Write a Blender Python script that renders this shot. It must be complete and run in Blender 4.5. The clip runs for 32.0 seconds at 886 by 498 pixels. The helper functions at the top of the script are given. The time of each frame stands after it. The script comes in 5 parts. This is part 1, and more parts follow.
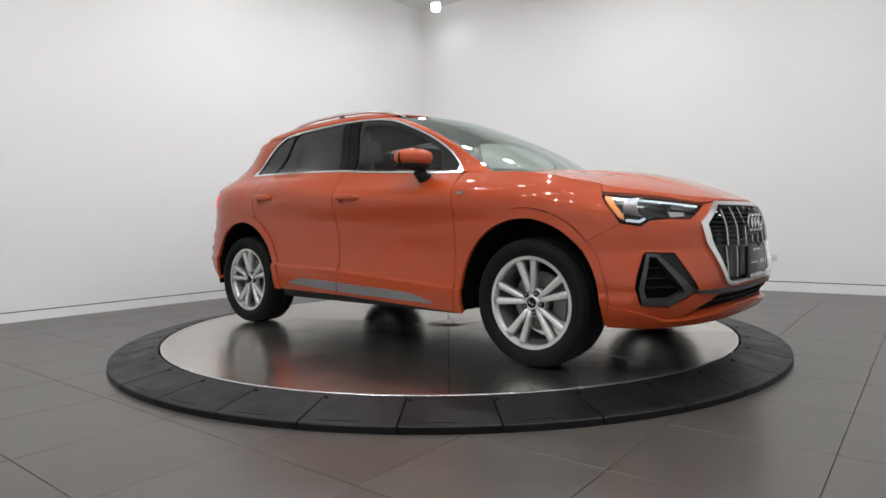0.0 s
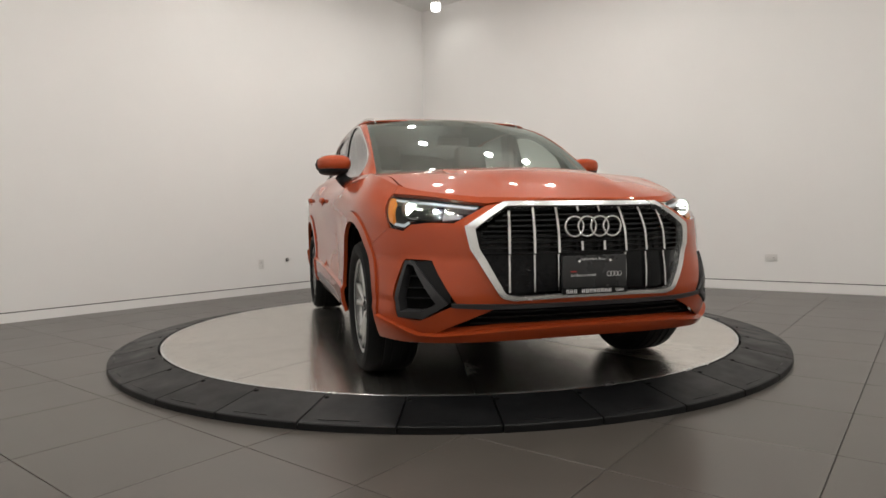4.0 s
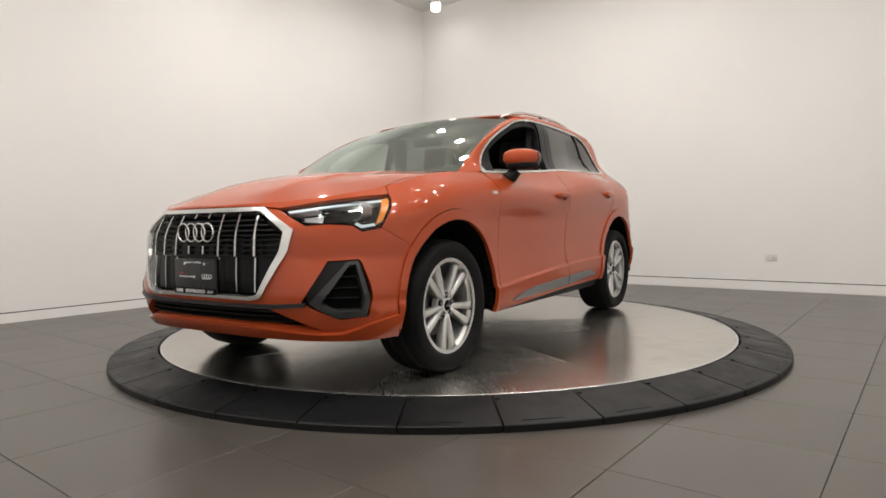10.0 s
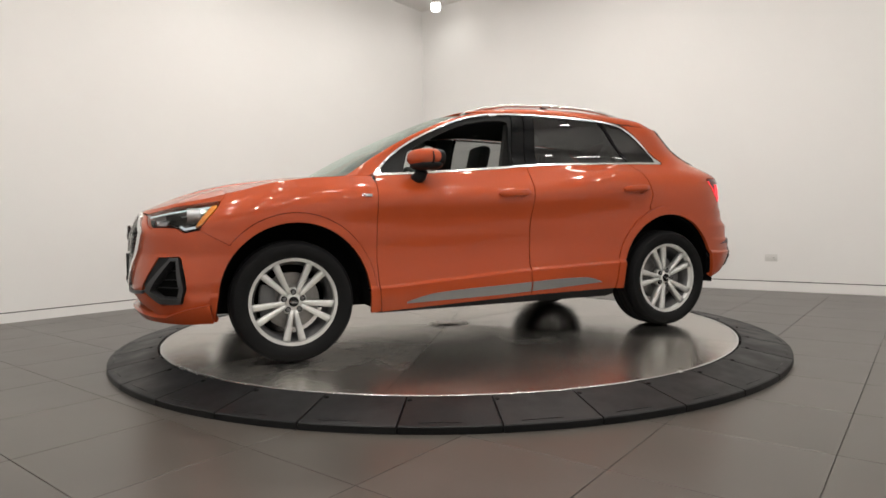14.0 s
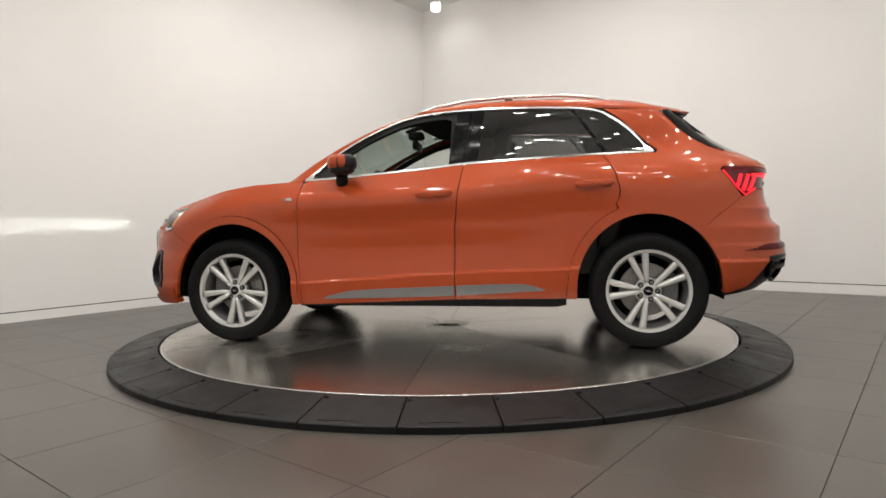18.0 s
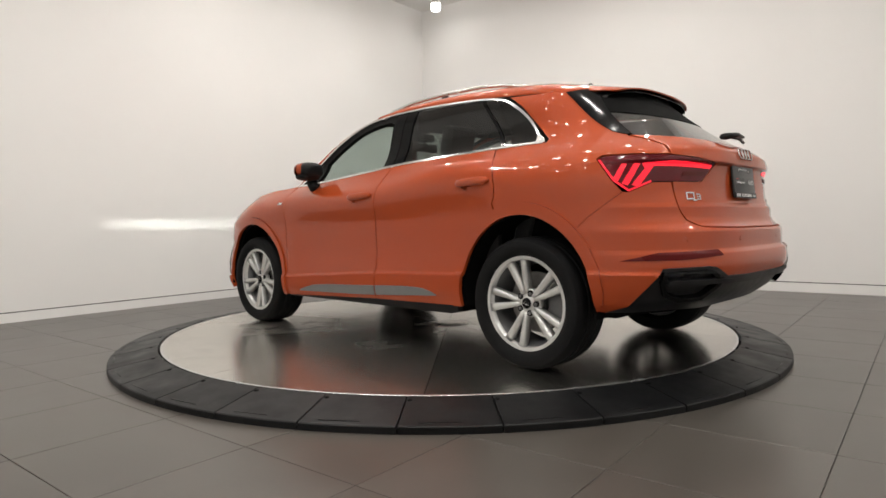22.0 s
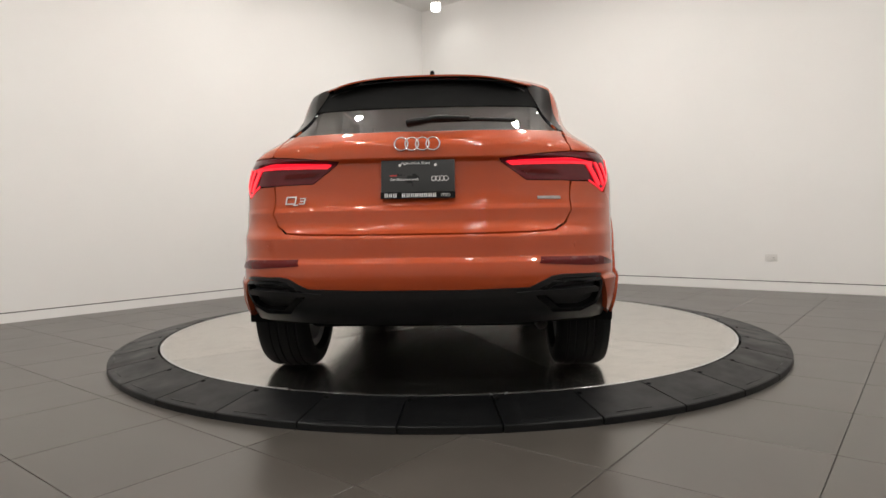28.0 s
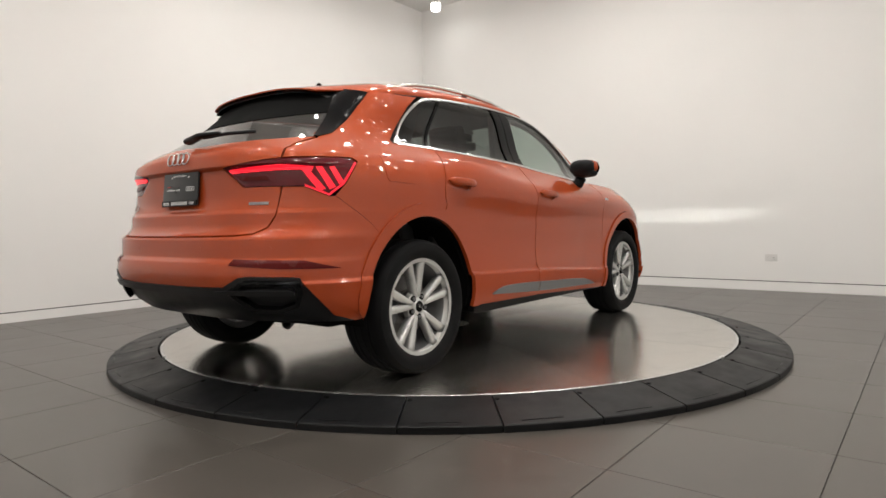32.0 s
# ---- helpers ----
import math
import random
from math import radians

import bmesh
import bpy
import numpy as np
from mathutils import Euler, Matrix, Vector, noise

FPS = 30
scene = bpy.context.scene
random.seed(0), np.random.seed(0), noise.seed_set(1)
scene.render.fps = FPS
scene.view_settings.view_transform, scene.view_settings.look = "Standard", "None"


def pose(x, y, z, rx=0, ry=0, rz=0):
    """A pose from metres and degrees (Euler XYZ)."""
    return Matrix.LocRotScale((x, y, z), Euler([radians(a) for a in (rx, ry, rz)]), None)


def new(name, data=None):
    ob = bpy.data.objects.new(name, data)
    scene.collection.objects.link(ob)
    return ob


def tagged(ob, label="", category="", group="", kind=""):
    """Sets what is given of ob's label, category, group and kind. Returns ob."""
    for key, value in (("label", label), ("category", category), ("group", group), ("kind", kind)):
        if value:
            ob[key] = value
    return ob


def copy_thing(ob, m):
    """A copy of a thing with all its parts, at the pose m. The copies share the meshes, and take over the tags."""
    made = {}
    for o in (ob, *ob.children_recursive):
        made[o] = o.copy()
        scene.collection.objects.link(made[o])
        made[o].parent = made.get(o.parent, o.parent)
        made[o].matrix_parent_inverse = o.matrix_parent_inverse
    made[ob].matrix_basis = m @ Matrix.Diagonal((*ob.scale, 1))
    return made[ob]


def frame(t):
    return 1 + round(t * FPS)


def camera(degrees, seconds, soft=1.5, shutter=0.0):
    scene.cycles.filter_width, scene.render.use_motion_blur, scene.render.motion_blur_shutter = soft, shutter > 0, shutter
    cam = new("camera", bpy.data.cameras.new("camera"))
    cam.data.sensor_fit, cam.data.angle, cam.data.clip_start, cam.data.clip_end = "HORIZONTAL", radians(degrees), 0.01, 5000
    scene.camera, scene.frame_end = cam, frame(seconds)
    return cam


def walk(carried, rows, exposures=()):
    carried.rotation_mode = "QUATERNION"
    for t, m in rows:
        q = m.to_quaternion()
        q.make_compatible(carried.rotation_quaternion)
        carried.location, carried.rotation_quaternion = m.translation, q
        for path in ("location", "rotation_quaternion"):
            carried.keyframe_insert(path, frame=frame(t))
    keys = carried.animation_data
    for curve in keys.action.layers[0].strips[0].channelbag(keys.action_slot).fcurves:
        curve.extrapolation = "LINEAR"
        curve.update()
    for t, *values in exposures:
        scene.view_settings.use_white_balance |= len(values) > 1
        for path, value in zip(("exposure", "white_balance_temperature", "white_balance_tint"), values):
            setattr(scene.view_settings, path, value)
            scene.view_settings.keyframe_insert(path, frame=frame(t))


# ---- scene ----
# ---- camera ----
cam = camera(70.84, 32.0, soft=1.6)
EYE = (0.0, -4.790, 0.749)
YAW, TILT, ROLL = -0.363, -2.305, -0.995
CAM = pose(*EYE) @ pose(0, 0, 0, 0, 0, -YAW) @ pose(0, 0, 0, 90 + TILT, 0, 0) @ pose(0, 0, 0, 0, 0, ROLL)
walk(cam, [(0.0, CAM), (32.0, CAM)], exposures=[
    (0.0, -0.37, 5900, 9), (0.4, -0.15, 6000, 9), (1.0, 0.12, 6200, 9), (2.0, -0.11, 6450, 10), (2.5, -0.35, 6500, 10), (3.0, -0.73, 6500, 10), (3.6, -0.69, 6500, 10), (6.0, -0.51, 6500, 10), (9.0, -0.45, 6500, 10), (10.0, -0.36, 6500, 10), (32.0, -0.36, 6500, 10)])

# ---- the turning of car and disc: degrees at t seconds ----
SWAY = ((0, -.52), (6, .53), (9, .31), (13, -.15), (19, -.25), (23, .06), (28, .33), (32, -.31))


def turn_at(t):
    w = np.interp(t, [a for a, b in SWAY], [b for a, b in SWAY])
    return -39.72 - 8.353 * t + float(w)


# ---- world and lights ----
world = bpy.data.worlds.new("world")
scene.world = world
world.use_nodes = True
world.node_tree.nodes["Background"].inputs[0].default_value = (0.05, 0.05, 0.055, 1)
world.node_tree.nodes["Background"].inputs[1].default_value = 0.3

FLOOR, CEIL = -0.095, 4.26
ROOM = 52.2                                     # the room's axes are turned against the view
E1 = Vector((math.sin(radians(ROOM)), -math.cos(radians(ROOM)), 0))
E2 = Vector((math.cos(radians(ROOM)), math.sin(radians(ROOM)), 0))
A0, A1, B0, B1 = -3.756, 5.40, -6.20, 4.267      # the room along E1 and E2


def at(a, b, z=0.0):
    return E1 * a + E2 * b + Vector((0, 0, z))


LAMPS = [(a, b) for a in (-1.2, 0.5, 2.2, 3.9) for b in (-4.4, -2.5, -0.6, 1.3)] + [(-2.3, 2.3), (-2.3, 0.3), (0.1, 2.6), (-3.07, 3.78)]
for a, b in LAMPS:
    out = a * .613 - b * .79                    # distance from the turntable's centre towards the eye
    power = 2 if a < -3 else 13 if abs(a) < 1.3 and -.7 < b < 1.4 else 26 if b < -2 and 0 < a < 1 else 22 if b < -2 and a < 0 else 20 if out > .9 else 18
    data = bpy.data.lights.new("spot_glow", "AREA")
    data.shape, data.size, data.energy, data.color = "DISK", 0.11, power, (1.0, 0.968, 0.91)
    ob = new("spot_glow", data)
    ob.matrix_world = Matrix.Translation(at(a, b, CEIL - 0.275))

# ---- materials ----
def material(name):
    m = bpy.data.materials.new(name)
    m.use_nodes = True
    t = m.node_tree
    b = t.nodes["Principled BSDF"]
    return m, t, b


def node(t, kind, **values):
    n = t.nodes.new(kind)
    for k, v in values.items():
        n.inputs[k.replace("_", " ")].default_value = v
    return n


def grain(t, scale, detail=4, rough=0.6, coords="Object"):
    c = t.nodes.new("ShaderNodeTexCoord")
    n = node(t, "ShaderNodeTexNoise", Scale=scale, Detail=detail, Roughness=rough)
    info, shift = t.nodes.new("ShaderNodeObjectInfo"), t.nodes.new("ShaderNodeVectorMath")
    shift.operation = "MULTIPLY_ADD"
    shift.inputs[0].default_value = (23, 41, 37)
    t.links.new(info.outputs["Random"], shift.inputs[1])
    t.links.new(c.outputs[coords], shift.inputs[2])
    t.links.new(shift.outputs[0], n.inputs["Vector"])
    return n


def ramp(t, fac, stops):
    r = t.nodes.new("ShaderNodeValToRGB")
    e = r.color_ramp.elements
    while len(e) < len(stops):
        e.new(0.5)
    for el, (p, c) in zip(e, stops):
        el.position, el.color = p, (*c, 1) if len(c) == 3 else c
    t.links.new(fac, r.inputs[0])
    return r


def surface(name, colour, rough, metal=0.0, vary=0.12, scale=6.0, bump=0.0, bump_scale=200.0, coat=0.0, spec=0.5, rough_vary=0.05, tone=0.0):
    """A plain surface whose colour and gloss vary at two scales, with a fine relief."""
    m, t, b = material(name)
    big, fine = grain(t, scale), grain(t, bump_scale, 3)
    mix = t.nodes.new("ShaderNodeMath")
    mix.operation = "MULTIPLY_ADD"
    t.links.new(big.outputs["Fac"], mix.inputs[0])
    mix.inputs[1].default_value = 0.7
    sc = t.nodes.new("ShaderNodeMath")
    sc.operation = "MULTIPLY"
    t.links.new(fine.outputs["Fac"], sc.inputs[0])
    sc.inputs[1].default_value = 0.3
    t.links.new(sc.outputs[0], mix.inputs[2])
    if tone:
        info, own = t.nodes.new("ShaderNodeObjectInfo"), t.nodes.new("ShaderNodeMath")
        own.operation = "MULTIPLY_ADD"
        t.links.new(info.outputs["Random"], own.inputs[0])
        own.inputs[1].default_value = tone
        t.links.new(sc.outputs[0], own.inputs[2])
        t.links.new(own.outputs[0], mix.inputs[2])
    lo, hi = [c * (1 - vary) for c in colour], [min(1, c * (1 + vary)) for c in colour]
    r = ramp(t, mix.outputs[0], [(0.3, lo), (0.7, hi)])
    t.links.new(r.outputs[0], b.inputs["Base Color"])
    rr = ramp(t, big.outputs["Fac"], [(0.3, (max(0, rough - rough_vary),) * 3), (0.7, (rough + rough_vary,) * 3)])
    t.links.new(rr.outputs[0], b.inputs["Roughness"])
    b.inputs["Metallic"].default_value, b.inputs["Coat Weight"].default_value = metal, coat
    b.inputs["Coat Roughness"].default_value = 0.03
    b.inputs["Specular IOR Level"].default_value = spec
    if bump:
        bp = node(t, "ShaderNodeBump", Strength=bump, Distance=0.002)
        t.links.new(fine.outputs["Fac"], bp.inputs["Height"])
        t.links.new(bp.outputs[0], b.inputs["Normal"])
    return m


def glow(name, colour, strength):
    m, t, b = material(name)
    b.inputs["Base Color"].default_value = (*[c * 0.5 for c in colour], 1)
    b.inputs["Emission Color"].default_value = (*colour, 1)
    b.inputs["Emission Strength"].default_value = strength
    b.inputs["Roughness"].default_value = 0.3
    return m


def pane(name, tint, gloss=(0.95, 0.95, 0.95), head_on=0.07, rise=4.5):
    """Thin glass: lets tinted light through and mirrors by its angle."""
    m = bpy.data.materials.new(name)
    m.use_nodes = True
    t = m.node_tree
    t.nodes.remove(t.nodes["Principled BSDF"])
    tr, gl, mx = t.nodes.new("ShaderNodeBsdfTransparent"), t.nodes.new("ShaderNodeBsdfGlossy"), t.nodes.new("ShaderNodeMixShader")
    lw = node(t, "ShaderNodeLayerWeight", Blend=0.5)
    pw = t.nodes.new("ShaderNodeMath")
    pw.operation = "POWER"
    t.links.new(lw.outputs["Facing"], pw.inputs[0])
    pw.inputs[1].default_value = rise
    fr = t.nodes.new("ShaderNodeMath")
    fr.operation = "MULTIPLY_ADD"
    t.links.new(pw.outputs[0], fr.inputs[0])
    fr.inputs[1].default_value, fr.inputs[2].default_value = 0.95 - head_on, head_on
    tr.inputs[0].default_value = (*tint, 1)
    gl.inputs["Color"].default_value, gl.inputs["Roughness"].default_value = (*gloss, 1), 0.01
    t.links.new(fr.outputs[0], mx.inputs[0])
    t.links.new(tr.outputs[0], mx.inputs[1])
    t.links.new(gl.outputs[0], mx.inputs[2])
    t.links.new(mx.outputs[0], t.nodes["Material Output"].inputs[0])
    return m


def paint_material():
    m, t, b = material("orange_metallic_paint")
    flakes = node(t, "ShaderNodeTexVoronoi", Scale=1600.0)
    c = t.nodes.new("ShaderNodeTexCoord")
    t.links.new(c.outputs["Object"], flakes.inputs["Vector"])
    sep = t.nodes.new("ShaderNodeSeparateColor")
    t.links.new(flakes.outputs["Color"], sep.inputs[0])
    r = ramp(t, sep.outputs[0], [(0.0, (0.345, 0.053, 0.0130)), (1.0, (0.395, 0.063, 0.0165))])
    t.links.new(r.outputs[0], b.inputs["Base Color"])
    b.inputs["Metallic"].default_value = 0.1
    b.inputs["Specular IOR Level"].default_value = 0.06
    dust = grain(t, 2.2, 5)
    rr = ramp(t, dust.outputs["Fac"], [(0.3, (0.40,) * 3), (0.75, (0.46,) * 3)])
    t.links.new(rr.outputs[0], b.inputs["Roughness"])
    b.inputs["Coat Weight"].default_value, b.inputs["Coat Roughness"].default_value = 0.85, 0.012
    peel = grain(t, 260, 2)
    bp = node(t, "ShaderNodeBump", Strength=0.02, Distance=0.001)
    t.links.new(peel.outputs["Fac"], bp.inputs["Height"])
    t.links.new(bp.outputs[0], b.inputs["Coat Normal"])
    return m


def steel_material():
    """Polished rolled steel sheet, brushed along one way, with faint scuffs; each sheet a little different."""
    m, t, b = material("worn_steel_sheet")
    c, info = t.nodes.new("ShaderNodeTexCoord"), t.nodes.new("ShaderNodeObjectInfo")
    mp = t.nodes.new("ShaderNodeMapping")
    mp.inputs["Scale"].default_value = (40.0, 1.0, 1.0)
    t.links.new(c.outputs["Object"], mp.inputs["Vector"])
    br = node(t, "ShaderNodeTexNoise", Scale=6.0, Detail=6.0, Roughness=0.7)
    t.links.new(mp.outputs[0], br.inputs["Vector"])
    st, scuff = grain(t, 1.6, 4, 0.5), grain(t, 9.0, 8, 0.7)
    r = ramp(t, st.outputs["Fac"], [(0.35, (0.66, 0.63, 0.575)), (0.65, (0.73, 0.70, 0.645))])
    # brushing makes each sheet's sheen differ; that difference is put into its base colour
    tone = t.nodes.new("ShaderNodeMath")
    tone.operation = "MULTIPLY_ADD"
    t.links.new(info.outputs["Random"], tone.inputs[0])
    tone.inputs[1].default_value, tone.inputs[2].default_value = 0.34, 0.70
    dim = t.nodes.new("ShaderNodeVectorMath")
    dim.operation = "SCALE"
    t.links.new(r.outputs[0], dim.inputs[0])
    t.links.new(tone.outputs[0], dim.inputs["Scale"])
    worn = ramp(t, scuff.outputs["Fac"], [(0.32, (0.80,) * 3), (0.52, (1.0,) * 3)])
    wear = t.nodes.new("ShaderNodeVectorMath")
    wear.operation = "MULTIPLY"
    t.links.new(dim.outputs[0], wear.inputs[0])
    t.links.new(worn.outputs[0], wear.inputs[1])
    t.links.new(wear.outputs[0], b.inputs["Base Color"])
    mx = t.nodes.new("ShaderNodeMath")
    mx.operation = "MULTIPLY_ADD"
    t.links.new(br.outputs["Fac"], mx.inputs[0])
    mx.inputs[1].default_value = 0.5
    t.links.new(st.outputs["Fac"], mx.inputs[2])
    rr = ramp(t, mx.outputs[0], [(0.50, (0.12,) * 3), (1.0, (0.20,) * 3)])
    own = t.nodes.new("ShaderNodeMath")
    own.operation = "MULTIPLY_ADD"
    t.links.new(info.outputs["Random"], own.inputs[0])
    own.inputs[1].default_value = 0.12
    t.links.new(rr.outputs[0], own.inputs[2])
    t.links.new(own.outputs[0], b.inputs["Roughness"])
    b.inputs["Metallic"].default_value = 0.97
    return m


def tile_material():
    """Grey-brown porcelain floor tile, each piece a little different, faintly clouded."""
    m, t, b = material("grey_porcelain_tile")
    cl = grain(t, 3.0, 8, 0.65)
    fn = grain(t, 60, 5, 0.7)
    info = t.nodes.new("ShaderNodeObjectInfo")
    a = t.nodes.new("ShaderNodeMath")
    a.operation = "MULTIPLY_ADD"
    t.links.new(info.outputs["Random"], a.inputs[0])
    a.inputs[1].default_value = 0.16
    t.links.new(cl.outputs["Fac"], a.inputs[2])
    a2 = t.nodes.new("ShaderNodeMath")
    a2.operation = "MULTIPLY_ADD"
    t.links.new(fn.outputs["Fac"], a2.inputs[0])
    a2.inputs[1].default_value = 0.25
    t.links.new(a.outputs[0], a2.inputs[2])
    r = ramp(t, a2.outputs[0], [(0.45, (0.058, 0.051, 0.044)), (0.95, (0.082, 0.073, 0.064))])
    t.links.new(r.outputs[0], b.inputs["Base Color"])
    rr = ramp(t, cl.outputs["Fac"], [(0.3, (0.28,) * 3), (0.7, (0.33,) * 3)])
    t.links.new(rr.outputs[0], b.inputs["Roughness"])
    bp = node(t, "ShaderNodeBump", Strength=0.015, Distance=0.002)
    t.links.new(fn.outputs["Fac"], bp.inputs["Height"])
    t.links.new(bp.outputs[0], b.inputs["Normal"])
    return m


PAINT, STEEL, TILE = paint_material(), steel_material(), tile_material()
WALL = surface("white_wall_paint", (0.80, 0.79, 0.775), 0.75, vary=0.015, scale=1.2, bump=0.05, bump_scale=160)
CEILING = surface("ceiling_paint", (0.76, 0.75, 0.735), 0.85, vary=0.03, scale=1.0)
GROUT = surface("dark_grout", (0.042, 0.037, 0.033), 0.9, vary=0.25, scale=30)
RAMP_RUBBER = surface("black_ramp_rubber", (0.0065, 0.0067, 0.0072), 0.44, vary=0.35, scale=5, bump=0.08, bump_scale=90, rough_vary=0.10, spec=0.20, tone=0.25)
TYRE = surface("tyre_rubber", (0.0065, 0.0065, 0.007), 0.66, vary=0.3, scale=12, bump=0.1, bump_scale=150, spec=0.14)
ALLOY = surface("silver_alloy", (0.62, 0.62, 0.61), 0.34, metal=0.55, vary=0.04, scale=20, rough_vary=0.03)
BARREL = surface("dull_wheel_barrel", (0.20, 0.20, 0.205), 0.5, metal=0.6, vary=0.15)
BRAKE = surface("brake_iron", (0.30, 0.29, 0.28), 0.42, metal=0.8, vary=0.2, scale=25)
SATIN = surface("satin_aluminium", (0.74, 0.74, 0.73), 0.24, metal=0.9, vary=0.04)
CHROME = surface("polished_trim", (0.66, 0.66, 0.655), 0.16, metal=1.0, vary=0.03)
SILL = surface("silver_sill_trim", (0.22, 0.22, 0.225), 0.38, metal=0.5, vary=0.06)
GREY_TRIM = surface("grey_sill_trim", (0.036, 0.036, 0.038), 0.40, metal=0.2, vary=0.08)
BLACK = surface("black_plastic", (0.009, 0.009, 0.0095), 0.5, vary=0.25, scale=15, bump=0.08, bump_scale=300, spec=0.16)
GLOSS = surface("gloss_black", (0.004, 0.0042, 0.0048), 0.14, vary=0.2, coat=0.0, spec=0.16)
TRIM_BLACK = surface("moulded_black_trim", (0.012, 0.012, 0.013), 0.34, vary=0.2, scale=15, bump=0.03, bump_scale=300, spec=0.34)
# near-black; where it backs gaps and holes, their shade is in this colour
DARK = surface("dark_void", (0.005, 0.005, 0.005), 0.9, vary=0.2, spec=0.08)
SEAT = surface("dark_seat_leather", (0.020, 0.020, 0.021), 0.55, vary=0.2, scale=10, bump=0.1, bump_scale=250)
LINER = surface("dark_headliner", (0.030, 0.029, 0.028), 0.9, vary=0.1)
PLATE = surface("black_plate", (0.016, 0.017, 0.018), 0.3, vary=0.1)
LETTER = surface("white_lettering", (0.75, 0.75, 0.75), 0.5, vary=0.03)
REDLET = surface("red_lettering", (0.45, 0.02, 0.02), 0.5, vary=0.03)
PLASTIC = surface("white_plastic", (0.66, 0.65, 0.63), 0.4, vary=0.03)
MIRROR = surface("mirror_glass", (0.07, 0.072, 0.075), 0.02, metal=1.0, vary=0.01, rough_vary=0.005)
CLEAR, PRIVACY, SCREEN = pane("clear_glass", (0.72, 0.78, 0.75)), pane("privacy_glass", (0.34, 0.35, 0.35)), pane("windscreen_glass", (0.58, 0.69, 0.64), gloss=(0.80, 0.90, 0.86), head_on=0.22, rise=3.2)
REAR_GLASS = pane("rear_glass", (0.30, 0.31, 0.31), head_on=0.12)
LENS = pane("lamp_lens", (0.92, 0.93, 0.94), head_on=0.05)
RED_LENS = surface("red_lamp_lens", (0.095, 0.004, 0.008), 0.10, vary=0.2, coat=0.1, spec=0.35)
DARK_RED = surface("dark_red_reflector", (0.085, 0.005, 0.004), 0.25, vary=0.1, coat=0.0, spec=0.15)
AMBER = surface("amber_reflector", (0.75, 0.24, 0.02), 0.2, vary=0.05, coat=0.6)
SILVER = surface("silvered_reflector", (0.36, 0.365, 0.375), 0.45, metal=0.4, vary=0.2, scale=40)
LAMP_SHELL = surface("lamp_reflector", (0.38, 0.385, 0.395), 0.36, metal=0.8, vary=0.1)
RED_GLOW, WHITE_GLOW, SPOT = glow("red_light", (1.0, 0.010, 0.030), 1.25), glow("white_light", (0.90, 1.0, 0.80), 22.0), glow("spot_light", (1.0, 0.968, 0.91), 42.0)
BEAM = glow("beam_light", (0.93, 1.0, 0.90), 190000.0)
DIM_SPOT = glow("dim_spot_light", (1.0, 0.968, 0.91), 9.0)
DRL = glow("daytime_light", (0.85, 0.95, 1.0), 0.35)
# ---- body surface of the car: x forward, y to its left, metres ----
def pchip(xs, ys):
    """A smooth monotone curve through the given knots."""
    xs, ys = np.array(xs, float), np.array(ys, float)
    h, d = np.diff(xs), np.diff(ys) / np.diff(xs)
    m = np.zeros(len(xs))
    m[0], m[-1] = d[0], d[-1]
    for i in range(1, len(xs) - 1):
        if d[i - 1] * d[i] > 0:
            w1, w2 = 2 * h[i] + h[i - 1], h[i] + 2 * h[i - 1]
            m[i] = (w1 + w2) / (w1 / d[i - 1] + w2 / d[i])

    def f(x):
        x = np.asarray(x, float)
        c = np.clip(x, xs[0], xs[-1])
        i = np.clip(np.searchsorted(xs, c, side="right") - 1, 0, len(h) - 1)
        t = (c - xs[i]) / h[i]
        return ((1 + 2 * t) * (1 - t) ** 2 * ys[i] + t * (1 - t) ** 2 * h[i] * m[i]
                + t * t * (3 - 2 * t) * ys[i + 1] + t * t * (t - 1) * h[i] * m[i + 1])
    return f


STATIONS = (-1.3, -0.9, -0.2, 0.5, 0.85, 1.2)
# rows of the side from sill to roof edge: heights, then half widths, at the stations
ROWS = [
    ((.285, .278, .270, .250, .235, .235), (.888, .888, .888, .888, .890, .895)),
    ((.340, .330, .310, .300, .290, .290), (.905, .903, .903, .903, .908, .912)),
    ((.500, .462, .440, .397, .377, .377), (.922, .916, .914, .914, .918, .920)),
    ((.513, .476, .454, .411, .391, .400), (.904, .896, .892, .892, .903, .912)),
    ((.620, .600, .580, .560, .560, .570), (.903, .892, .882, .882, .895, .914)),
    ((.780, .780, .750, .740, .740, .740), (.905, .896, .892, .892, .902, .914)),
    ((1.04, 1.07, 1.00, .976, .972, .945), (.876, .884, .887, .887, .885, .880)),
    ((1.065, 1.09, 1.02, .994, .990, .965), (.860, .868, .868, .868, .868, .864)),
    ((1.166, 1.155, 1.127, 1.070, 1.050, 1.032), (.752, .765, .778, .785, .788, .790)),
    ((1.470, 1.490, 1.490, 1.450, 1.350, 1.300), (.632, .645, .650, .642, .668, .680)),
    ((1.560, 1.590, 1.600, 1.560, 1.500, 1.500), (.545, .555, .560, .570, .600, .600)),
]
ROW_Z = [pchip(STATIONS, a) for a, b in ROWS]
ROW_Y = [pchip(STATIONS, b) for a, b in ROWS]
belt = pchip((-1.9, -1.6, -1.37, -1.28, -.92, -.56, -.23, -.014, .35, .6, .84), (1.13, 1.155, 1.166, 1.165, 1.155, 1.143, 1.127, 1.106, 1.080, 1.062, 1.050))


CREASES = (2, 3)


